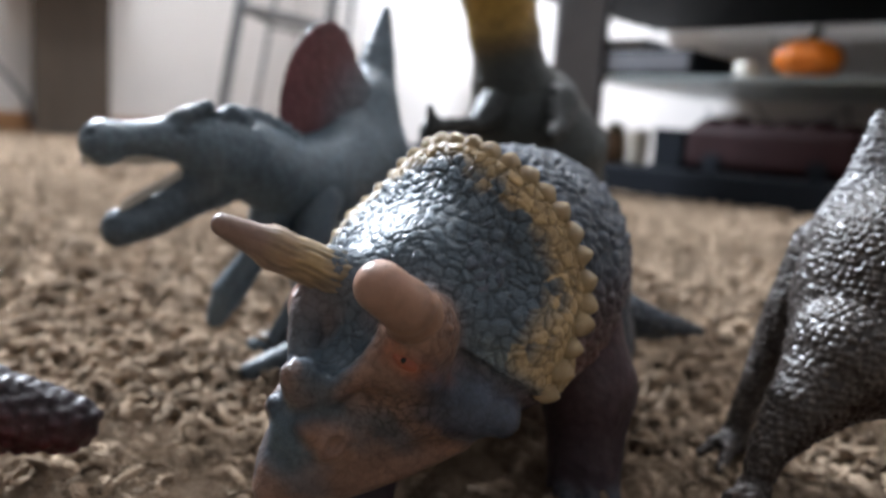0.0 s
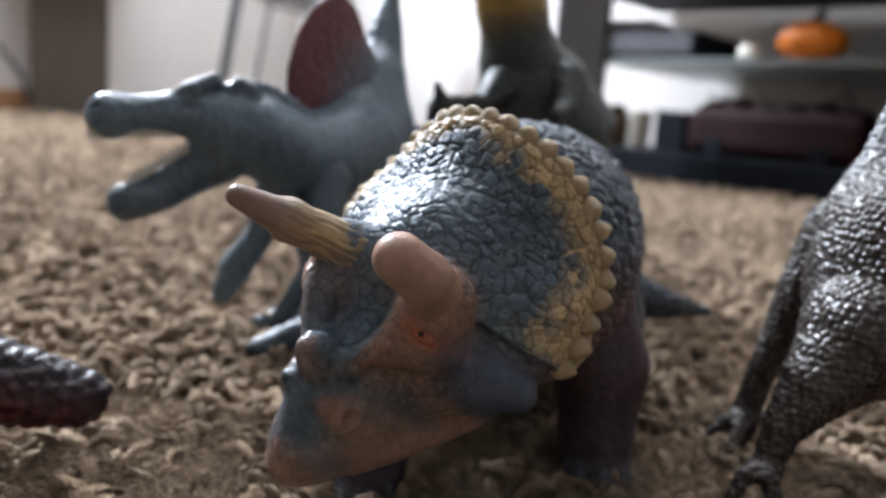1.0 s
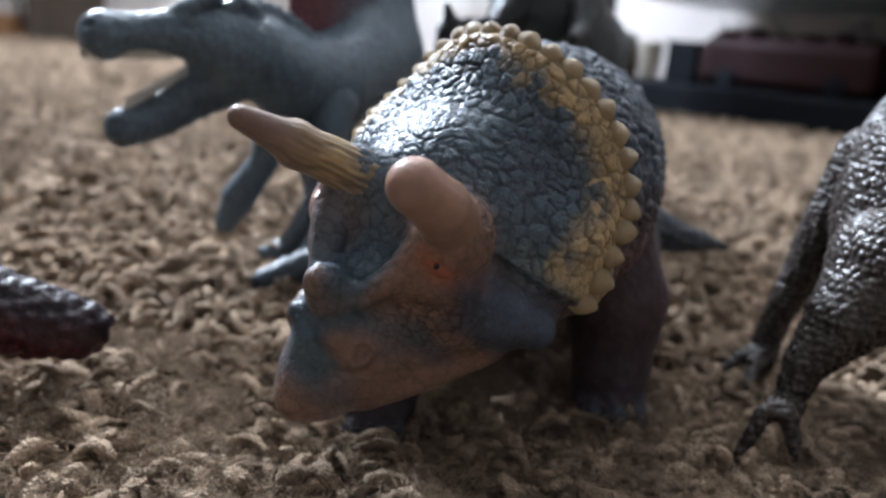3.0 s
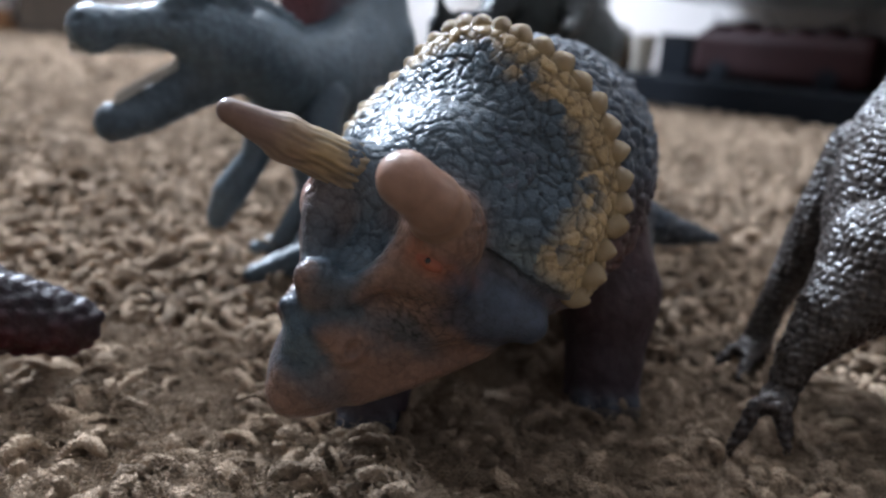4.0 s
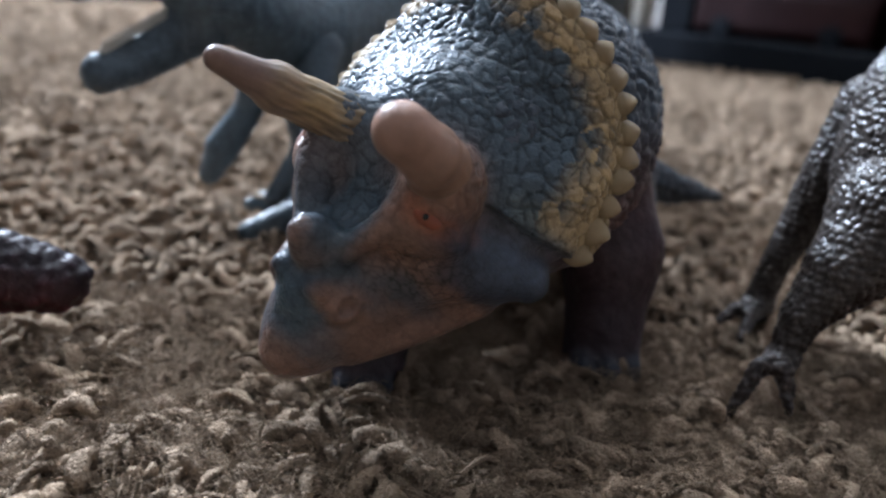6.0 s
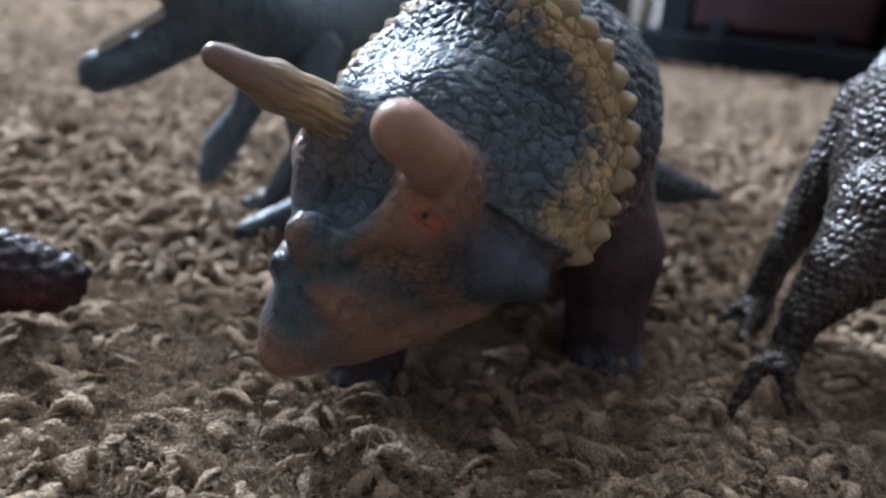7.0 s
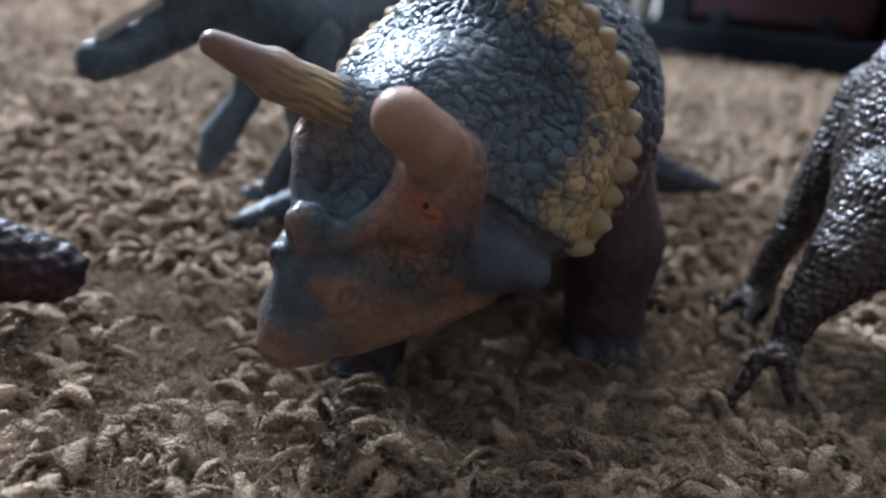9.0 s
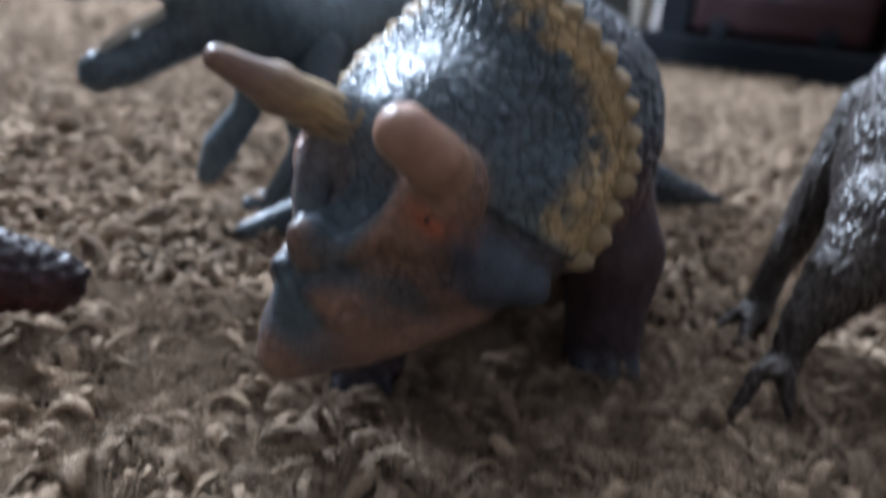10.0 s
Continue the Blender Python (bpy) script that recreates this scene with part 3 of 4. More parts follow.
    tints = (  # across, along, half width, half length, paint
        (0.0105, 0.0385, 0.0062, 0.0085, FLESH), (0.0095, 0.0310, 0.0060, 0.0060, FLESH), (0.0190, 0.0270, 0.0070, 0.0030, FLESH),
        (0.0072, 0.0185, 0.0032, 0.0034, FLESH), (0.0020, 0.0030, 0.0070, 0.0052, FLESH), (0.0120, 0.0150, 0.0050, 0.0050, FLESH),
        (0.0225, 0.0372, 0.0075, 0.0042, (0.046, 0.058, 0.084)), (0.0035, 0.0330, 0.0042, 0.0080, SLATE), (0.0140, 0.0382, 0.0042, 0.0026, (0.24, 0.10, 0.06)), (0.0020, 0.0140, 0.0040, 0.0050, (0.055, 0.085, 0.110)), (0.0130, 0.0255, 0.0050, 0.0030, (0.085, 0.085, 0.095)),
    )

    def coat(p, colour):
        q = (p - h.origin) @ h.axes.T
        first, second, mark = cells(p, 0.0035, 8, 1.0, True)
        fuzzy = 0.0012 * (mark[:, 0] - 0.5)
        sheet = np.clip((q[:, 2] - 0.044) / 0.004, 0, 1) * np.clip(1 - (q[:, 1] - frill_height(q[:, 0], q[:, 2]) - 0.003) / 0.003, 0, 1)
        for across, along, ra, rm, paint in tints:
            d = ((np.abs(q[:, 0]) - across + fuzzy) / ra) ** 2 + ((q[:, 2] - along + fuzzy) / rm) ** 2
            w = (np.exp(-(d**2)) * (1 - sheet) * np.where(q[:, 0] > -0.003, 1, 0.15))[:, None]
            colour = colour * (1 - w) + w * np.array(paint)
        # a net of fine dark cracks between the eye and the jaw
        near, next_near = cells(p, 0.0019, 21)
        crack = np.clip(1 - (next_near - near) / 0.16, 0, 1) * np.exp(-(((np.abs(q[:, 0]) - 0.0150) / 0.0085) ** 4) - ((q[:, 2] - 0.0295 - 0.45 * (np.abs(q[:, 0]) - 0.015)) / 0.0050) ** 4)
        colour = colour * (1 - 0.75 * (crack * (1 - sheet))[:, None])
        g = np.clip((reach(q) - 0.77 + 0.16 * (mark[:, 1] - 0.5)) / 0.16, 0, 1) * sheet
        g = (g * g * (3 - 2 * g))[:, None]
        pale = sheet[:, None] * np.exp(-(((q[:, 2] - 0.0465) / 0.0022) ** 2) - ((np.abs(q[:, 0]) - 0.024) / 0.005) ** 2)[:, None]
        colour = colour * (1 - 0.6 * pale) + 0.6 * pale * np.array((0.20, 0.23, 0.20))
        return colour * (1 - g) + g * np.array(GOLD)

    def rough_frill(p):
        q = (p - h.origin) @ h.axes.T
        up = np.clip((q[:, 2] - 0.040) / 0.010, 0, 1)
        hollow = np.exp(-((q[:, 0] / 0.009) ** 2) - ((q[:, 2] - 0.036) / 0.010) ** 2) * (q[:, 1] > 0)
        return 0.12 + 0.5 * hollow * (1 - up) + up * (0.52 + 0.5 * np.clip((reach(q) - 0.4) / 0.4, 0, 1))

    part("head", h.mesh("head", 0.00040, plates(0.0025, 0.00055, 0.62, 5, rough_frill, 0.17), coat), VINYL, ob)

    # horns
    def horn(root, base, mid, tip, r, blunt, paints, streak):
        k = Clay((l, n, m), (-0.023, 0.133, 0.013))
        k.limb([root, base], [r * 0.96, r], paints[0], 0.001)
        k.limb([base, mid], [r, r * 0.84], paints[1], 0.001)
        k.limb([mid, tip], [r * 0.84, r * blunt], paints[2], 0.001)
        a, b = k.place(base), k.place(tip)
        way = (b - a) / np.linalg.norm(b - a)
        u = np.cross(way, (0, 0, 1))
        u /= np.linalg.norm(u)
        v = np.cross(way, u)

        def streaks(p):
            s = (p - a) @ way
            phi = np.arctan2((p - a) @ v, (p - a) @ u)
            line = np.sin(11 * phi + 260 * s + 1.5 * np.sin(700 * s)) * np.sin(5 * phi + 2) + 0.5 * np.sin(23 * phi)
            fade = np.clip(1.25 - s / 0.018, 0.1, 1)
            knot = np.exp(-(((s - 0.0135) / 0.0016) ** 2))
            return (0.00016 * line * fade + 0.00035 * knot) * streak, 1 + 0.42 * line * fade * streak

        # blends the lower half of the horn towards a dull brown
        def brown_underside(p, colour):
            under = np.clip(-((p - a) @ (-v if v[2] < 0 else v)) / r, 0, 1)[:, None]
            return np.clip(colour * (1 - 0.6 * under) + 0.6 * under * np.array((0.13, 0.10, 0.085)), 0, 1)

        part("horn", k.mesh("horn", 0.0004, streaks, brown_underside), HORN, ob, "tan tapering brow horn")

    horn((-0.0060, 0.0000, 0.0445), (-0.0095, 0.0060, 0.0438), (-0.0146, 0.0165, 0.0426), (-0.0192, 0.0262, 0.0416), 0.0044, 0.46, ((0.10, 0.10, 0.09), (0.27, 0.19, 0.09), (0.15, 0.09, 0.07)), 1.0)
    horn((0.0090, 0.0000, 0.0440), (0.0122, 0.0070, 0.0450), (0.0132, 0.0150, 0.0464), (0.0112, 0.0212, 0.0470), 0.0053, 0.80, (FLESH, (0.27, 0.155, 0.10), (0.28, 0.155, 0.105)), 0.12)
    # scutes round the frill's rim: beads on top, flatter pointed ones lower down
    knob = bmesh.new()
    bmesh.ops.create_icosphere(knob, subdivisions=4, radius=1.0)
    for v in knob.verts:
        v.co.x *= 1 - 0.42 * max(v.co.y, 0) ** 1.5
        v.co.z *= 1 + 0.12 * math.sin(2.5 * v.co.y)
    shared = None
    rng = random.Random(4)
    frame_m = Matrix((l, n, m)).transposed().to_4x4()

    def rim_at(a):
        cs, sn = math.cos(a), math.sin(a)
        rad = (abs(cs) ** POWER + abs(sn) ** POWER) ** (-1 / POWER)
        x, z = HALF * cs * rad, MID + TALL * sn * rad
        return Vector((x, float(frill_height(np.array(x), np.array(z))), z))

    angles = np.radians(np.linspace(-9, 189, 400))
    arc = np.cumsum([0] + [(rim_at(b) - rim_at(a)).length for a, b in zip(angles, angles[1:])])
    count = 25
    for i in range(count):
        a = float(np.interp((i + 0.5 + rng.uniform(-0.12, 0.12)) / count * arc[-1], arc, angles))
        spot = rim_at(a)
        along = (rim_at(a + 0.03) - rim_at(a - 0.03)).normalized()
        out = Vector((math.cos(a), 0.0, math.sin(a)))
        out = (out - out.dot(along) * along).normalized()
        up = along.cross(out).normalized()
        basis = Matrix((along, out, up)).transposed().to_4x4()
        low = max(0.0, 1 - abs(math.sin(a)) * 1.6)
        wide = 0.5 * arc[-1] / count * rng.uniform(0.92, 1.18)
        if shared is None:
            k = part("frill_knob", knob, KNOB, ob, "rounded yellow-tan knob on the frill's rim")
            shared = smooth(k).data
        else:
            k = part("frill_knob", shared, None, ob)
        size = Matrix.Diagonal((wide, rng.uniform(0.0020, 0.0026) + 0.0009 * low, rng.uniform(0.0018, 0.0023) - 0.0003 * low, 1))
        k.matrix_basis = Matrix.Translation(Vector(h.place(spot))) @ frame_m @ basis @ Matrix.Rotation(rng.uniform(-0.3, 0.3), 4, "Z") @ size
    for s in (-1, 1):
        bm = bmesh.new()
        bmesh.ops.create_icosphere(bm, subdivisions=3, radius=1.0)
        e = smooth(part("eye", bm, EYE, ob, "orange painted eye"))
        at = (0.0143, 0.0077, 0.0384) if s > 0 else (-0.0105, 0.0030, 0.0380)
        e.matrix_basis = Matrix.Translation(Vector(h.place(at))) @ frame_m @ Matrix.Rotation(-s * 0.42, 4, "Z") @ Matrix.Rotation(s * 0.12, 4, "Y") @ Matrix.Diagonal((0.0028, 0.0016, 0.0015, 1))
        bm = bmesh.new()
        bmesh.ops.create_icosphere(bm, subdivisions=2, radius=1.0)
        e2 = smooth(part("pupil", bm, PUPIL, e, "small black pupil"))
        e2.matrix_basis = Matrix.Translation((0.0, 0.97, 0.0)) @ Matrix.Diagonal((0.17, 0.14, 0.36, 1))
    return ob


EYE_PAINT = (0.4, 0.1, 0.03)
rebase(toy_triceratops(), (0.025, 0.200, FLOOR_Z))


def toy_spinosaurus():
    ob = thing("toy_spinosaurus", "slate-blue vinyl toy spinosaurus with open jaws and dark red sail", "toy dinosaur")
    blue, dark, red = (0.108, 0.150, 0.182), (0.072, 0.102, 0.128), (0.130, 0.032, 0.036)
    c = Clay()
    c.limb([(-0.0640, 0.247, 0.0715), (-0.0575, 0.252, 0.0705), (-0.0486, 0.265, 0.0635), (-0.0394, 0.280, 0.0625), (-0.0293, 0.295, 0.0680), (-0.0235, 0.306, 0.0735)], [0.0115, 0.0128, 0.0140, 0.0170, 0.0165, 0.0140], blue, 0.006)
    c.limb([(-0.0235, 0.306, 0.0715), (-0.0245, 0.313, 0.0850), (-0.0242, 0.319, 0.1000), (-0.0236, 0.323, 0.1130), (-0.0222, 0.328, 0.1300)], [0.0140, 0.0122, 0.0088, 0.0066, 0.0024], blue, 0.006)
    c.limb([(-0.0330, 0.296, 0.0790), (-0.0265, 0.309, 0.0920)], [0.0110, 0.0095], blue, 0.008)
    # head
    c.limb([(-0.0955, 0.2320, 0.0732), (-0.086, 0.2365, 0.0745), (-0.074, 0.2425, 0.0752), (-0.066, 0.247, 0.0735)], [0.0060, 0.0056, 0.0075, 0.0105], blue, 0.005)
    c.blob((-0.0952, 0.2318, 0.0728), (0.0062, 0.0055, 0.0062), blue, 0.003)
    c.limb([(-0.0795, 0.2385, 0.0785), (-0.0725, 0.2395, 0.0825), (-0.0668, 0.2400, 0.0858), (-0.0662, 0.2402, 0.0866)], [0.0020, 0.0032, 0.0020, 0.0012], dark, 0.0015)  # brow crest
    c.limb([(-0.0635, 0.2425, 0.0825), (-0.0600, 0.2430, 0.0848), (-0.0570, 0.2455, 0.0828)], [0.0026, 0.0026, 0.0028], dark, 0.0012)
    c.limb([(-0.0770, 0.2385, 0.0805), (-0.0757, 0.2385, 0.0835)], [0.0018, 0.0011], (0.13, 0.16, 0.18), 0.0012)  # snout crest
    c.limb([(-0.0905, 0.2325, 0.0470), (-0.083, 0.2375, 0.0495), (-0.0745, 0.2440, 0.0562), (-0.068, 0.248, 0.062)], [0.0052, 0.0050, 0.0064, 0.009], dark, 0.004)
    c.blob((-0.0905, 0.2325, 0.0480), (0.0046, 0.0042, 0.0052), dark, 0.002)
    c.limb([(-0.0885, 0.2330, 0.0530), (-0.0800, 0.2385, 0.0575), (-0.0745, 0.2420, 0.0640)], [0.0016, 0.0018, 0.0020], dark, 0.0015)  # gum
    c.blob((-0.0730, 0.2352, 0.0775), (0.0020, 0.0014, 0.0016), (0.03, 0.04, 0.05), 0.001, cut=True)  # eye hollow
    c.blob((-0.0970, 0.2266, 0.0755), (0.0014, 0.0012, 0.0010), (0.03, 0.04, 0.05), 0.001, cut=True)  # nostril
    # nape and back bumps
    for i in range(13):
        t = i / 12
        c.blob((-0.0590 + 0.0150 * t, 0.246 + 0.020 * t, 0.0848 - 0.0075 * t * t), (0.0014, 0.0015, 0.0028 - 0.0008 * (i % 2)), blue, 0.0008)
    part("body", c.mesh("body", 0.0008, scaly(0.0030, 0.00045, 0.4, 3)), VINYL_SMOOTH, ob)
    for name, limbs, paint in (
        ("arm", [([(-0.050, 0.264, 0.056), (-0.0565, 0.2600, 0.036), (-0.0640, 0.2580, 0.024), (-0.0675, 0.2565, 0.0155)], [0.0085, 0.0046, 0.0056, 0.0036])], blue),
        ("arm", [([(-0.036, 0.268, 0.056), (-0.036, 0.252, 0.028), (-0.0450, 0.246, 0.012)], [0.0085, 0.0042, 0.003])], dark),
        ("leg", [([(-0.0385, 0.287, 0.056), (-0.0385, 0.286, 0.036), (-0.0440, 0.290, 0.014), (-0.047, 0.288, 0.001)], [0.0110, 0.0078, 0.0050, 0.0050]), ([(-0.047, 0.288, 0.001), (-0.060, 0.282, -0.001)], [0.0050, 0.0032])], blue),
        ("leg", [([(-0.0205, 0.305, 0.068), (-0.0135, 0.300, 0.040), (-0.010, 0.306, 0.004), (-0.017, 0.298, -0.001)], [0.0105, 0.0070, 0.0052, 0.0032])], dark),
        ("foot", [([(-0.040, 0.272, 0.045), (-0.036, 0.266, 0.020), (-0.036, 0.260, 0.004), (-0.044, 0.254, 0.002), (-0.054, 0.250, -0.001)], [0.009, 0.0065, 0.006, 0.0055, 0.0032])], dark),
    ):
        c = Clay()
        for points, radii in limbs:
            c.limb(points, radii, paint, 0.004)
        part(name, c.mesh(name, 0.0008, scaly(0.0026, 0.0003, 0.35, 4)), VINYL_SMOOTH, ob)
    s = Clay()
    along = np.array((0.70, 0.714, 0.0))
    across = np.array((-0.714, 0.70, 0.0))
    up = np.array((0.15, 0.15, 0.977))
    ahead = np.cross(across, up)
    s.blob((-0.0400, 0.2835, 0.0925), (0.0165, 0.0022, 0.0275), red, 0.003, axes=(ahead, across, up))
    s.blob((-0.0315, 0.2930, 0.0860), (0.0125, 0.0032, 0.018), blue, 0.004, axes=(ahead, across, up))
    part("sail", s.mesh("sail", 0.0008, scaly(0.004, 0.0004, 0.4, 6)), VINYL_SMOOTH, ob, "dark red ribbed back sail")
    # teeth
    tooth = bmesh.new()
    bmesh.ops.create_cone(tooth, cap_ends=True, segments=7, radius1=0.0010, radius2=0.0001, depth=0.0034)
    mesh = None
    for i in range(20):
        t = i / 19
        for up in (True, False):
            if up:
                at, turn = (-0.0990 + 0.0210 * t, 0.2275 + 0.010 * t, 0.0672 + 0.0014 * t), 180
            else:
                at, turn = (-0.0890 + 0.0145 * t, 0.2315 + 0.009 * t, 0.0548 + 0.0105 * t), 0
            k = part("tooth", tooth if mesh is None else mesh, HORN_PLAIN, ob, "small ivory tooth" if mesh is None else "")
            mesh = k.data
            k.matrix_basis = pose(*at, turn + 6 * math.sin(7 * i), 0, 0)
    return ob


HORN_PLAIN = material("ivory_tooth_paint", (0.4, 0.38, 0.33), rough=0.4, spread=0.2, grain=500, bump=0.1, depth=0.0003, coarse=80)
rebase(toy_spinosaurus(), (-0.035, 0.285, FLOOR_Z))


def toy_tyrannosaur():
    ob = thing("toy_tyrannosaur", "dark green-brown vinyl toy tyrannosaur with yellow throat, standing upright", "toy dinosaur")
    g, d, y = (0.028, 0.035, 0.034), (0.02, 0.024, 0.024), (0.40, 0.25, 0.05)

    def piece(name, limbs, step=0.0012, blend=0.006, label=""):
        c = Clay()
        for points, radii, paint in limbs:
            c.limb(points, radii, paint, blend)
        part(name, c.mesh(name, step, scaly(0.004, 0.0007, 0.4, 7)), VINYL_MATTE, ob, label)

    piece("body", [([(0.050, 0.374, 0.0720), (0.0405, 0.367, 0.0900), (0.0345, 0.363, 0.1065), (0.0305, 0.360, 0.1240)], [0.0270, 0.0245, 0.0185, 0.0150], g), ([(0.058, 0.376, 0.080), (0.052, 0.370, 0.098)], [0.026, 0.016], g), ([(0.0275, 0.358, 0.1340), (0.0245, 0.355, 0.1480)], [0.0152, 0.0178], y)], blend=0.008)
    piece("head", [([(0.031, 0.356, 0.158), (0.018, 0.335, 0.160), (0.008, 0.320, 0.156)], [0.016, 0.0125, 0.008], g)])
    piece("arm", [([(0.0280, 0.352, 0.095), (0.0190, 0.340, 0.0860), (0.0080, 0.326, 0.0858), (0.0000, 0.320, 0.0835)], [0.010, 0.0046, 0.0034, 0.0040], d), ([(-0.001, 0.319, 0.083), (-0.004, 0.316, 0.077)], [0.0030, 0.0012], d), ([(0.001, 0.320, 0.086), (-0.001, 0.317, 0.092)], [0.0030, 0.0015], d)], 0.0009, 0.003)
    piece("arm", [([(0.055, 0.352, 0.098), (0.054, 0.338, 0.088), (0.050, 0.330, 0.084)], [0.010, 0.0045, 0.0035], d)], 0.0009, 0.003)
    piece("leg", [([(0.030, 0.374, 0.060), (0.020, 0.365, 0.034), (0.026, 0.378, 0.012), (0.020, 0.362, -0.001)], [0.019, 0.013, 0.008, 0.0055], g)])
    piece("leg", [([(0.068, 0.382, 0.064), (0.070, 0.374, 0.034), (0.074, 0.388, 0.012), (0.068, 0.372, -0.001)], [0.0175, 0.013, 0.008, 0.0055], g)])
    piece("tail", [([(0.054, 0.388, 0.066), (0.070, 0.430, 0.046), (0.088, 0.470, 0.022), (0.104, 0.510, 0.004)], [0.024, 0.016, 0.009, 0.003], d)])
    return ob


rebase(toy_tyrannosaur(), (0.048, 0.376, FLOOR_Z))


def toy_bumpy():
    ob = thing("toy_ceratosaur", "grey-brown vinyl toy dinosaur covered in raised bumps", "toy dinosaur")
    g, pale, brown = (0.056, 0.046, 0.041), (0.2, 0.2, 0.21), (0.030, 0.018, 0.015)
    c = Clay()
    c.limb([(0.1205, 0.192, 0.0590), (0.1215, 0.186, 0.0490), (0.146, 0.160, 0.053)], [0.0200, 0.0250, 0.0230], g, 0.008)
    c.limb([(0.1165, 0.180, 0.0580), (0.1150, 0.178, 0.0470)], [0.0205, 0.0205], g, 0.008)
    c.limb([(0.1125, 0.191, 0.0700), (0.1130, 0.193, 0.0830), (0.1137, 0.196, 0.0950)], [0.0100, 0.0052, 0.0012], pale, 0.005)
    part("body", c.mesh("body", 0.00042, studs(0.00155, 0.00075)), VINYL_STUDDED, ob)
    for k, (points, radii, toes) in enumerate((
        ([(0.1190, 0.180, 0.0490), (0.1035, 0.172, 0.0400), (0.0915, 0.1680, 0.0285), (0.0842, 0.1660, 0.0185), (0.0812, 0.1645, 0.0090)], [0.0190, 0.0150, 0.0082, 0.0046, 0.0028], (((0.0745, 0.1600, 0.0085), (0.0690, 0.1575, -0.0030)), ((0.0800, 0.1600, 0.0085), (0.0810, 0.1560, 0.0010)), ((0.0840, 0.1660, 0.0030), (0.0870, 0.1640, -0.0040)))),
        ([(0.1075, 0.203, 0.0600), (0.1015, 0.203, 0.0420), (0.0980, 0.205, 0.0260), (0.0945, 0.205, 0.0160), (0.0925, 0.205, 0.0050)], [0.0075, 0.0062, 0.0048, 0.0036, 0.0036], (((0.0860, 0.2020, 0.0050), (0.0810, 0.2000, 0.0020)), ((0.0880, 0.1980, 0.0040), (0.0845, 0.1920, 0.0010)))),
        ([(0.1480, 0.172, 0.0400), (0.1500, 0.166, 0.0200), (0.1480, 0.162, 0.0040)], [0.0140, 0.0090, 0.0060], (((0.1440, 0.1550, 0.0030), (0.1420, 0.1490, 0.0000)),)),
    )):
        c = Clay()
        c.limb(points, radii, g, 0.006)
        for a, b in toes:
            c.limb([points[-1], a, b], [radii[-1] * 0.95, 0.0018, 0.0010], tuple(0.5 * (x + y) for x, y in zip(g, brown)), 0.002)

        def inner(p, colour):
            # the inside of the leg is smooth and brown
            w = np.clip((p[:, 0] - np.interp(p[:, 2], [z for _, _, z in points[::-1]], [x for x, _, _ in points[::-1]])) / 0.004, 0, 1)[:, None]
            return colour * (1 - w) + w * np.array(brown)

        part("leg", c.mesh("leg", 0.00042, studs(0.0016, 0.0006, 11 + k), inner), VINYL_STUDDED, ob)
    return ob


def studs(size, rise, seed=9):
    """Round raised studs, paler than the grooves between them."""

    def relief(p):
        first, second = cells(p, size, seed, 0.55)
        top = np.clip(1 - (first / 0.62) ** 2, 0, 1)
        return rise * (top - 0.3), 0.6 + 0.6 * top

    return relief


rebase(toy_bumpy(), (0.115, 0.180, FLOOR_Z))


def toy_red():
    ob = thing("toy_red_dinosaur", "dark purple and red vinyl toy dinosaur with bumpy tail", "toy dinosaur")
    p, r = (0.016, 0.009, 0.015), (0.065, 0.008, 0.009)
    c = Clay()
    c.limb([(-0.0720, 0.168, 0.0130), (-0.0795, 0.166, 0.0150), (-0.0920, 0.164, 0.0185), (-0.125, 0.160, 0.028), (-0.155, 0.158, 0.046)], [0.0046, 0.0062, 0.0074, 0.015, 0.030], p, 0.005)
    c.limb([(-0.0730, 0.1655, 0.0105), (-0.0810, 0.1635, 0.0120), (-0.0930, 0.161, 0.0145), (-0.125, 0.156, 0.018)], [0.0040, 0.0055, 0.0066, 0.012], r, 0.003)
    # unseen body, sized so that its shadow reaches the carpet at lower left
    c.limb([(-0.155, 0.158, 0.046), (-0.205, 0.152, 0.058), (-0.260, 0.140, 0.072)], [0.030, 0.040, 0.024], p, 0.010)
    part("body", c.mesh("body", 0.0008, studs(0.0030, 0.0010, 12)), VINYL_MATTE, ob)
    for x, y in ((-0.16, 0.135), (-0.165, 0.175), (-0.225, 0.130), (-0.225, 0.172)):
        c = Clay()
        c.limb([(x, y, 0.038), (x, y - 0.004, 0.000)], [0.013, 0.007], r, 0.006)
        part("leg", c.mesh("leg", 0.0014, studs(0.0034, 0.0006, 13)), VINYL, ob)
    return ob


rebase(toy_red(), (-0.190, 0.155, FLOOR_Z))


# ---------------------------------------------------------------- the low black stand and what is on it
STAND = pose(0.230, 1.366, 0, 0, 0, TURN)  # local x along its front, y to its back


def on_stand(ob, x, y, z, rz=0):
    ob.matrix_basis = STAND @ pose(x, y, z, 0, 0, rz)
    return ob



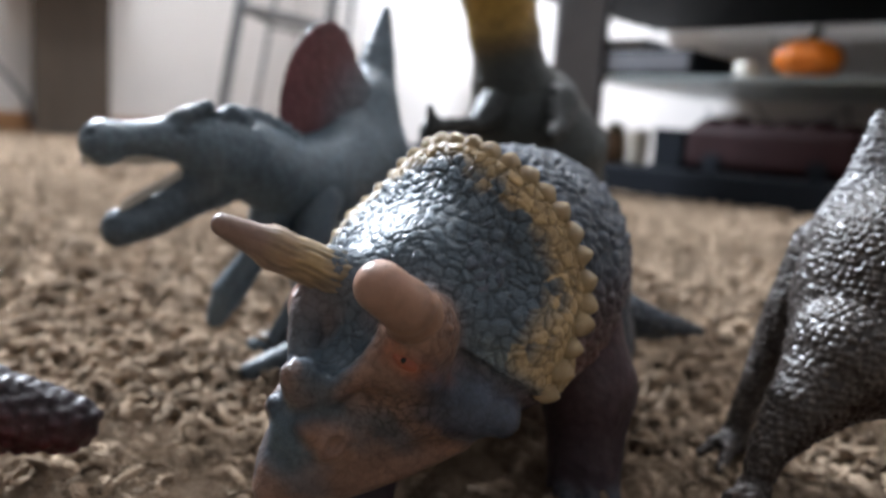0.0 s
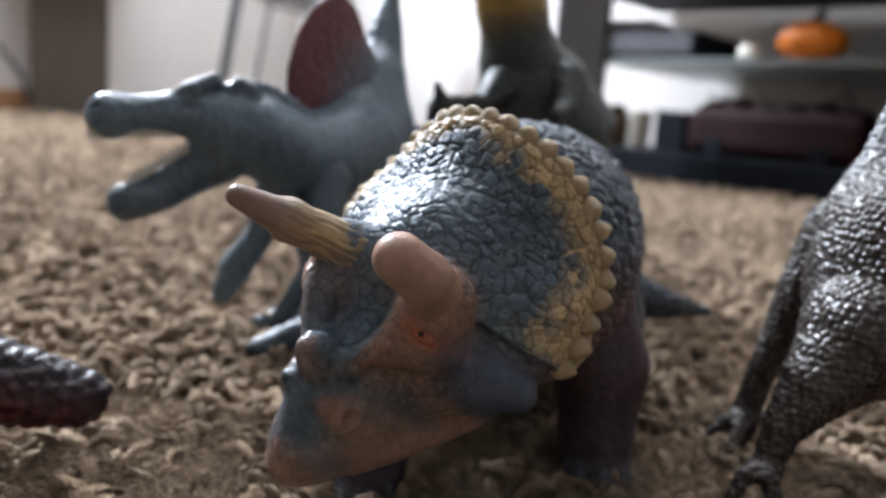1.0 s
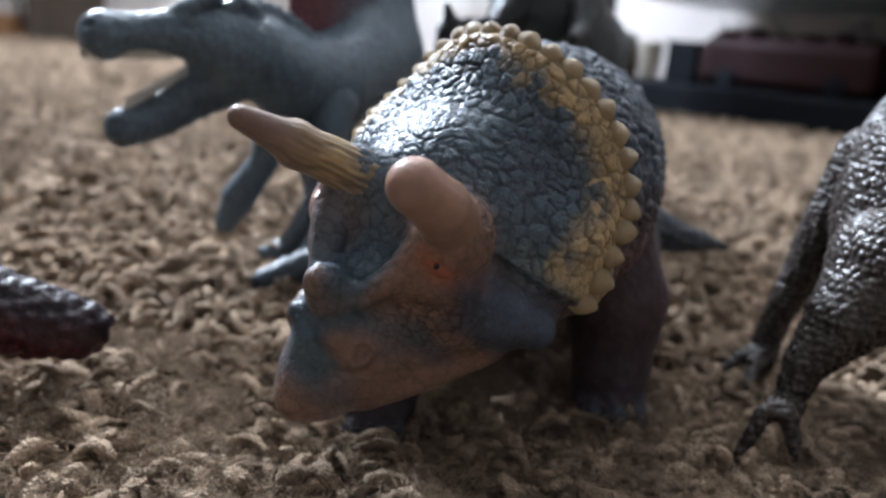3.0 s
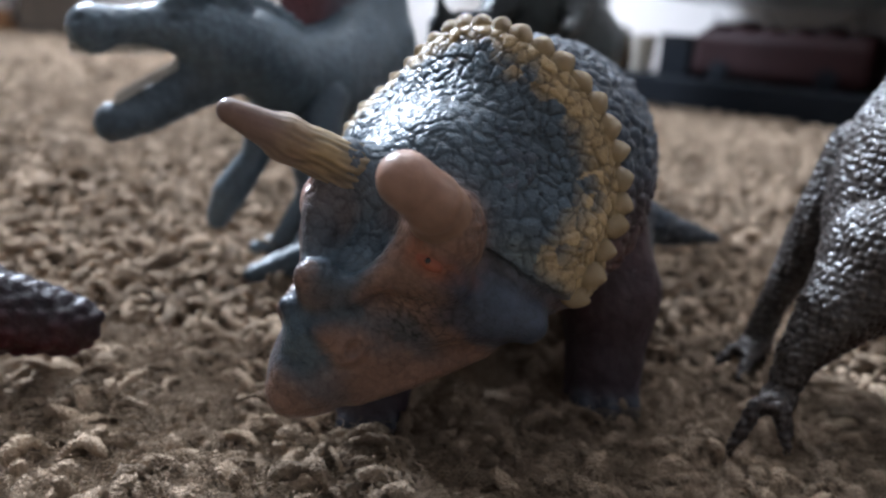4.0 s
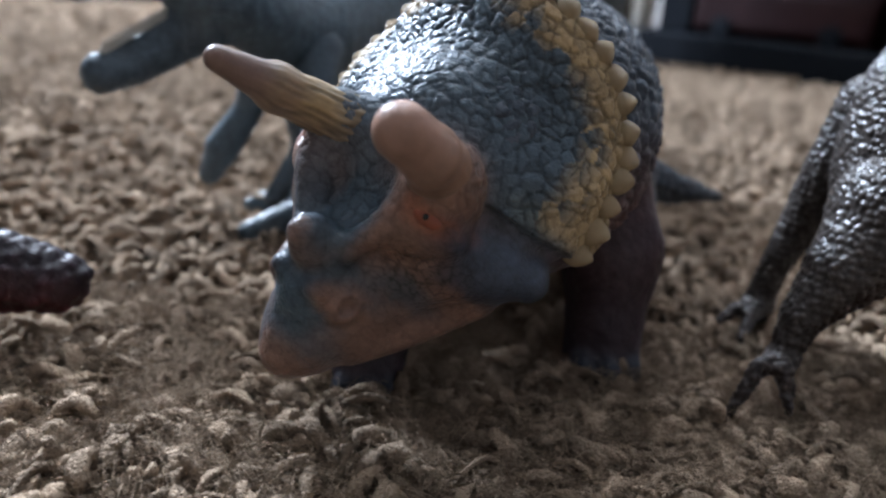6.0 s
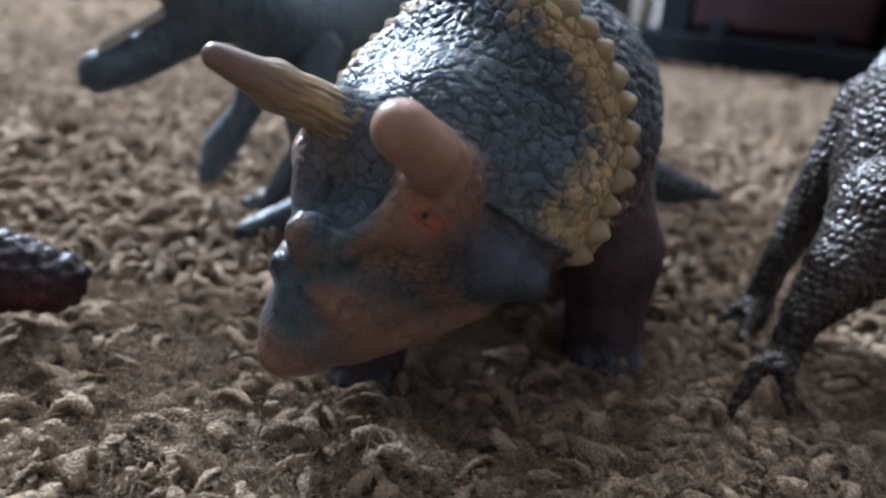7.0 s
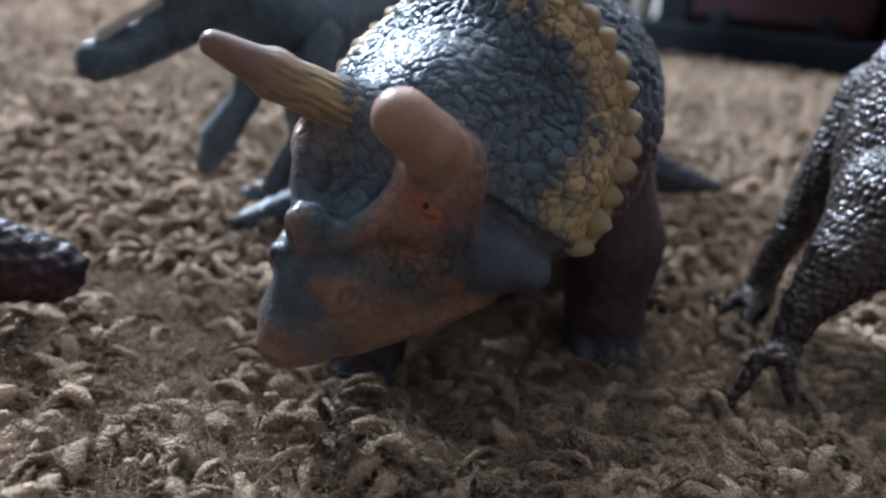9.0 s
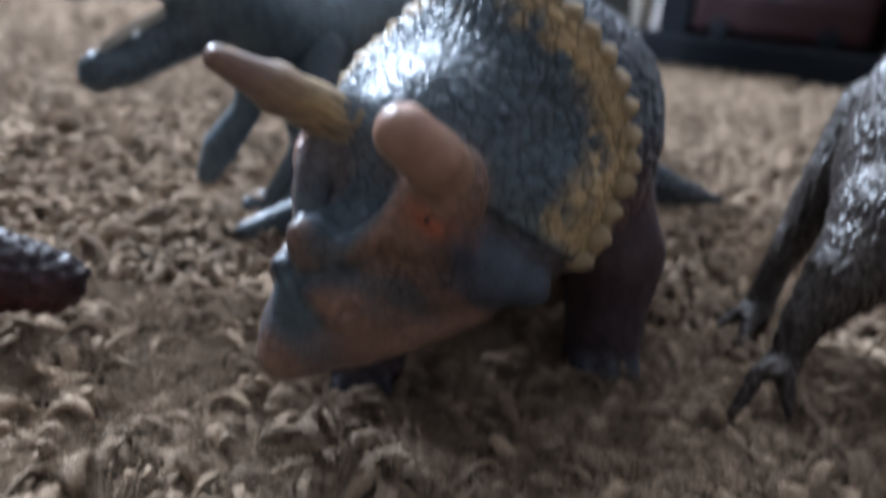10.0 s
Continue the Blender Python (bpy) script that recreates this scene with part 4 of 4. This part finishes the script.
def black_stand():
    ob = thing("tv_stand", "low black wooden stand with an open shelf", "stand")
    ob.matrix_basis = STAND.copy()
    w, d = 0.56, 0.445
    part("base", box_bm((w / 2 - 0.02, d / 2, 0.020), (w, d, 0.052), 0.004), BLACK_WOOD, ob)
    part("shelf", box_bm((w / 2 - 0.02, d / 2 + 0.01, 0.191), (w - 0.04, d - 0.03, 0.010), 0.002), SHELF_GLASS, ob, "grey-green frosted glass shelf")
    # top extended left, unseen behind the speaker, to keep light off the wall
    part("top", box_bm((w / 2 - 0.06, d / 2, 0.347), (w + 0.12, d + 0.012, 0.03), 0.004), BLACK_WOOD, ob)
    for x in (-0.005, w - 0.045):
        if x > 0:
            part("side_panel", box_bm((x, d / 2, 0.189), (0.022, d - 0.02, 0.286), 0.003), BLACK_WOOD, ob)
        else:
            part("post", box_bm((x, 0.02, 0.189), (0.028, 0.028, 0.286), 0.003), BLACK_WOOD, ob)
    return ob


black_stand()
SHELF_Z, BASE_Z = 0.196, 0.046


def set_top_box():
    ob = on_stand(thing("media_player", "flat dark grey media player box on the black shelf", "electronics"), 0.066, 0.11, SHELF_Z)
    part("case", box_bm((0, 0, 0.0225), (0.245, 0.17, 0.040), 0.004), BLACK_WOOD, ob)
    part("front_panel", box_bm((0, -0.0862, 0.0225), (0.235, 0.003, 0.030), 0.001), CABLE, ob)
    for x in (-0.09, 0.09):
        for y in (-0.06, 0.06):
            part("foot", box_bm((x, y, 0.0015), (0.016, 0.016, 0.003)), CABLE, ob)


set_top_box()


def paper_pile():
    ob = on_stand(thing("paper_stack", "loose stack of white papers on the media player", "paper"), 0.020, 0.10, SHELF_Z + 0.0425)
    rng = random.Random(5)
    for i in range(7):
        k = part("sheet", box_bm((0, 0, 0), (0.135, 0.10, 0.0032), 0.0008), WHITE_PAPER, ob)
        k.matrix_basis = pose(rng.uniform(-0.012, 0.012), rng.uniform(-0.01, 0.01), 0.0018 + 0.0035 * i, 0, 0, rng.uniform(-9, 9))


paper_pile()


def pumpkin():
    ob = on_stand(thing("pumpkin", "small orange pumpkin with a dark stem on the shelf", "pumpkin"), 0.346, 0.08, SHELF_Z)
    bm = bmesh.new()
    bmesh.ops.create_uvsphere(bm, u_segments=48, v_segments=24, radius=1.0)
    for v in bm.verts:
        a = math.atan2(v.co.y, v.co.x)
        flat = math.hypot(v.co.x, v.co.y)
        rib = 1 - 0.09 * (1 - abs(math.sin(4.5 * a))) ** 2 * flat
        dip = 0.16 * math.exp(-((flat / 0.28) ** 2)) * (1 if v.co.z > 0 else -0.6)
        v.co = Vector((0.050 * v.co.x * rib, 0.050 * v.co.y * rib, 0.031 * (v.co.z * rib - dip) + 0.0295))
    smooth(part("flesh", bm, PUMPKIN, ob))
    smooth(part("stem", tube([(0, 0, 0.050), (0.002, 0, 0.060), (0.007, 0.001, 0.069), (0.014, 0.002, 0.074)], [0.010, 0.0075, 0.0065, 0.0072], 9), STEM, ob, "short dark curved stem"))


pumpkin()


def red_toy():
    ob = on_stand(thing("toy_truck", "dark red plastic toy with a bumpy top on the stand's base", "toy"), 0.315, 0.09, BASE_Z)
    bm = bmesh.new()
    box(bm, (0, 0, 0.040), (0.262, 0.10, 0.072), bevel=0.014)
    part("body", bm, MAROON, ob)
    for i in range(6):
        bm = bmesh.new()
        bmesh.ops.create_uvsphere(bm, u_segments=20, v_segments=12, radius=1.0)
        k = smooth(part("bump", bm, MAROON, ob))
        k.matrix_basis = pose(-0.105 + 0.042 * i, 0, 0.074) @ Matrix.Diagonal((0.024, 0.043, 0.015 + 0.004 * math.sin(2.1 * i), 1))
    for x in (-0.08, 0.08):
        for y in (-0.052, 0.052):
            k = part("wheel", lathe([(0.012, -0.005), (0.015, -0.004), (0.015, 0.004), (0.012, 0.005)], 20), BLACK_WOOD, ob)
            k.matrix_basis = pose(x, y, 0.015, 90, 0, 0)


red_toy()


def small_things():
    ob = on_stand(thing("black_box", "small black box beside the red toy", "box"), 0.152, 0.09, BASE_Z)
    part("case", box_bm((0, 0, 0.029), (0.055, 0.09, 0.058), 0.004), BLACK_WOOD, ob)
    part("lid", box_bm((0, 0, 0.062), (0.058, 0.093, 0.008), 0.003), BLACK_WOOD, ob)
    ob = on_stand(thing("cup", "cream plastic cup on the stand's base", "cup"), 0.088, 0.06, BASE_Z)
    smooth(part("wall", lathe([(0.016, 0.0), (0.018, 0.004), (0.0215, 0.060), (0.022, 0.062), (0.0195, 0.062), (0.016, 0.006)], 28), CREAM, ob))
    ob = on_stand(thing("jar", "brown glazed jar with a rounded lid", "jar"), 0.035, 0.07, BASE_Z)
    smooth(part("body", lathe([(0.017, 0.0), (0.0225, 0.006), (0.024, 0.03), (0.021, 0.05), (0.016, 0.057)], 28), BROWN_GLASS, ob))
    smooth(part("lid", lathe([(0.018, 0.057), (0.0185, 0.062), (0.012, 0.070), (0.004, 0.074)], 28), STEM, ob, "dark rounded lid"))
    ob = on_stand(thing("small_tin", "small pale tin beside the pumpkin", "tin"), 0.262, 0.06, SHELF_Z)
    smooth(part("body", lathe([(0.015, 0.0), (0.016, 0.001), (0.016, 0.022), (0.015, 0.023)], 24), CREAM, ob))
    for pts in (
        [(0.02, 0.452, 0.17), (0.05, 0.457, 0.12), (0.075, 0.452, 0.135), (0.09, 0.457, 0.09), (0.10, 0.452, 0.047)],
        [(0.12, 0.457, 0.18), (0.16, 0.462, 0.13), (0.21, 0.457, 0.12), (0.26, 0.462, 0.15), (0.30, 0.457, 0.18)],
        [(0.30, 0.457, 0.18), (0.305, 0.462, 0.12), (0.33, 0.457, 0.09), (0.36, 0.457, 0.047)],
        [(0.14, 0.457, 0.31), (0.15, 0.462, 0.26), (0.14, 0.457, 0.21), (0.12, 0.452, 0.20)],
    ):
        fine = []
        for a, b in zip(pts, pts[1:]):
            fine += [tuple(np.array(a) + (np.array(b) - np.array(a)) * t) for t in (0, 0.33, 0.66)]
        fine.append(pts[-1])
        ob = on_stand(thing("cable", "thin dark cable hanging behind the stand", "cable", group="cables behind the stand"), 0, 0, 0)
        smooth(part("cord", tube(fine, [0.0028] * len(fine), 6), CABLE, ob))


small_things()


def tower_speaker():
    ob = thing("tower_speaker", "tall narrow black loudspeaker in front of the stand", "loudspeaker")
    ob.matrix_basis = pose(0.203, 1.230, 0, 0, 0, -12)
    part("cabinet", box_bm((0, 0, 0.277), (0.079, 0.10, 0.55), 0.006), BLACK_WOOD, ob)
    part("grille", box_bm((0, -0.0525, 0.285), (0.069, 0.005, 0.49), 0.002), CABLE, ob, "dark cloth grille")
    part("plinth", box_bm((0, 0, -0.0005), (0.092, 0.116, 0.012), 0.003), BLACK_WOOD, ob)


tower_speaker()


# ---------------------------------------------------------------- the left side of the room
def pedestal_table():
    ob = thing("side_table", "dark brown wooden side table on a slab pedestal by the wall", "table")
    ob.matrix_basis = pose(-1.022, 2.12, 0, 0, 0, 24)
    part("pedestal", box_bm((0.0, 0.0, 0.213), (0.188, 0.05, 0.42), 0.004), DARK_WOOD, ob)
    part("foot", box_bm((0.0, 0.0, 0.0), (0.194, 0.11, 0.014), 0.003), DARK_WOOD, ob)
    part("top", box_bm((0.0, 0.0, 0.438), (0.34, 0.26, 0.03), 0.005), DARK_WOOD, ob)


pedestal_table()


def folding_chair():
    ob = thing("folding_chair", "grey metal folding chair near the white wall", "chair")
    top = 0.46
    for y, r in ((1.80, 0.0125), (2.10, 0.006)):
        part("leg", tube([(-0.536, y, FLOOR_Z), (-0.520, y, 0.10), (-0.482, y, 0.342), (-0.465, y, top)], [r] * 4, 10), GREY_METAL, ob)
        part("leg", tube([(-0.300, y, FLOOR_Z), (-0.292, y, 0.10), (-0.276, y, 0.35), (-0.268, y, top)], [r] * 4, 10), GREY_METAL, ob)
        part("rail", tube([(-0.486, y, 0.325), (-0.284, y, 0.294)], [r, r], 10), GREY_METAL, ob)
    part("cross_bar", tube([(-0.486, 1.80, 0.33), (-0.486, 2.10, 0.33)], [0.009] * 2, 8), GREY_METAL, ob)
    part("seat", box_bm((-0.375, 1.95, top + 0.014), (0.28, 0.36, 0.028), 0.010), GREY_METAL, ob)
    part("rubber_foot", lathe([(0.014, FLOOR_Z), (0.014, 0.015), (0.012, 0.018)], 12), CABLE, ob).matrix_basis = pose(-0.536, 1.80, 0)
    return ob


rebase(folding_chair(), (-0.40, 1.95, FLOOR_Z))


def wall_cord():
    ob = thing("cord", "thin grey cord hanging down the white wall", "cord")
    smooth(part("strand", tube([(-1.22, 1.93, 0.45), (-1.20, 1.95, 0.30), (-1.15, 1.99, 0.17), (-1.10, 2.03, 0.09), (-1.09, 2.04, 0.02)], [0.006] * 5, 6), CABLE, ob))


wall_cord()


def dark_case():
    ob = thing("small_case", "small dark case lying on the carpet near the wall", "case", (-0.075, 1.72, FLOOR_Z + 0.004), 12)
    part("shell", box_bm((0, 0, 0.024), (0.085, 0.06, 0.042), 0.010), CABLE, ob)
    part("lid", box_bm((0, 0, 0.0475), (0.080, 0.056, 0.006), 0.0025), BLACK_WOOD, ob)


dark_case()
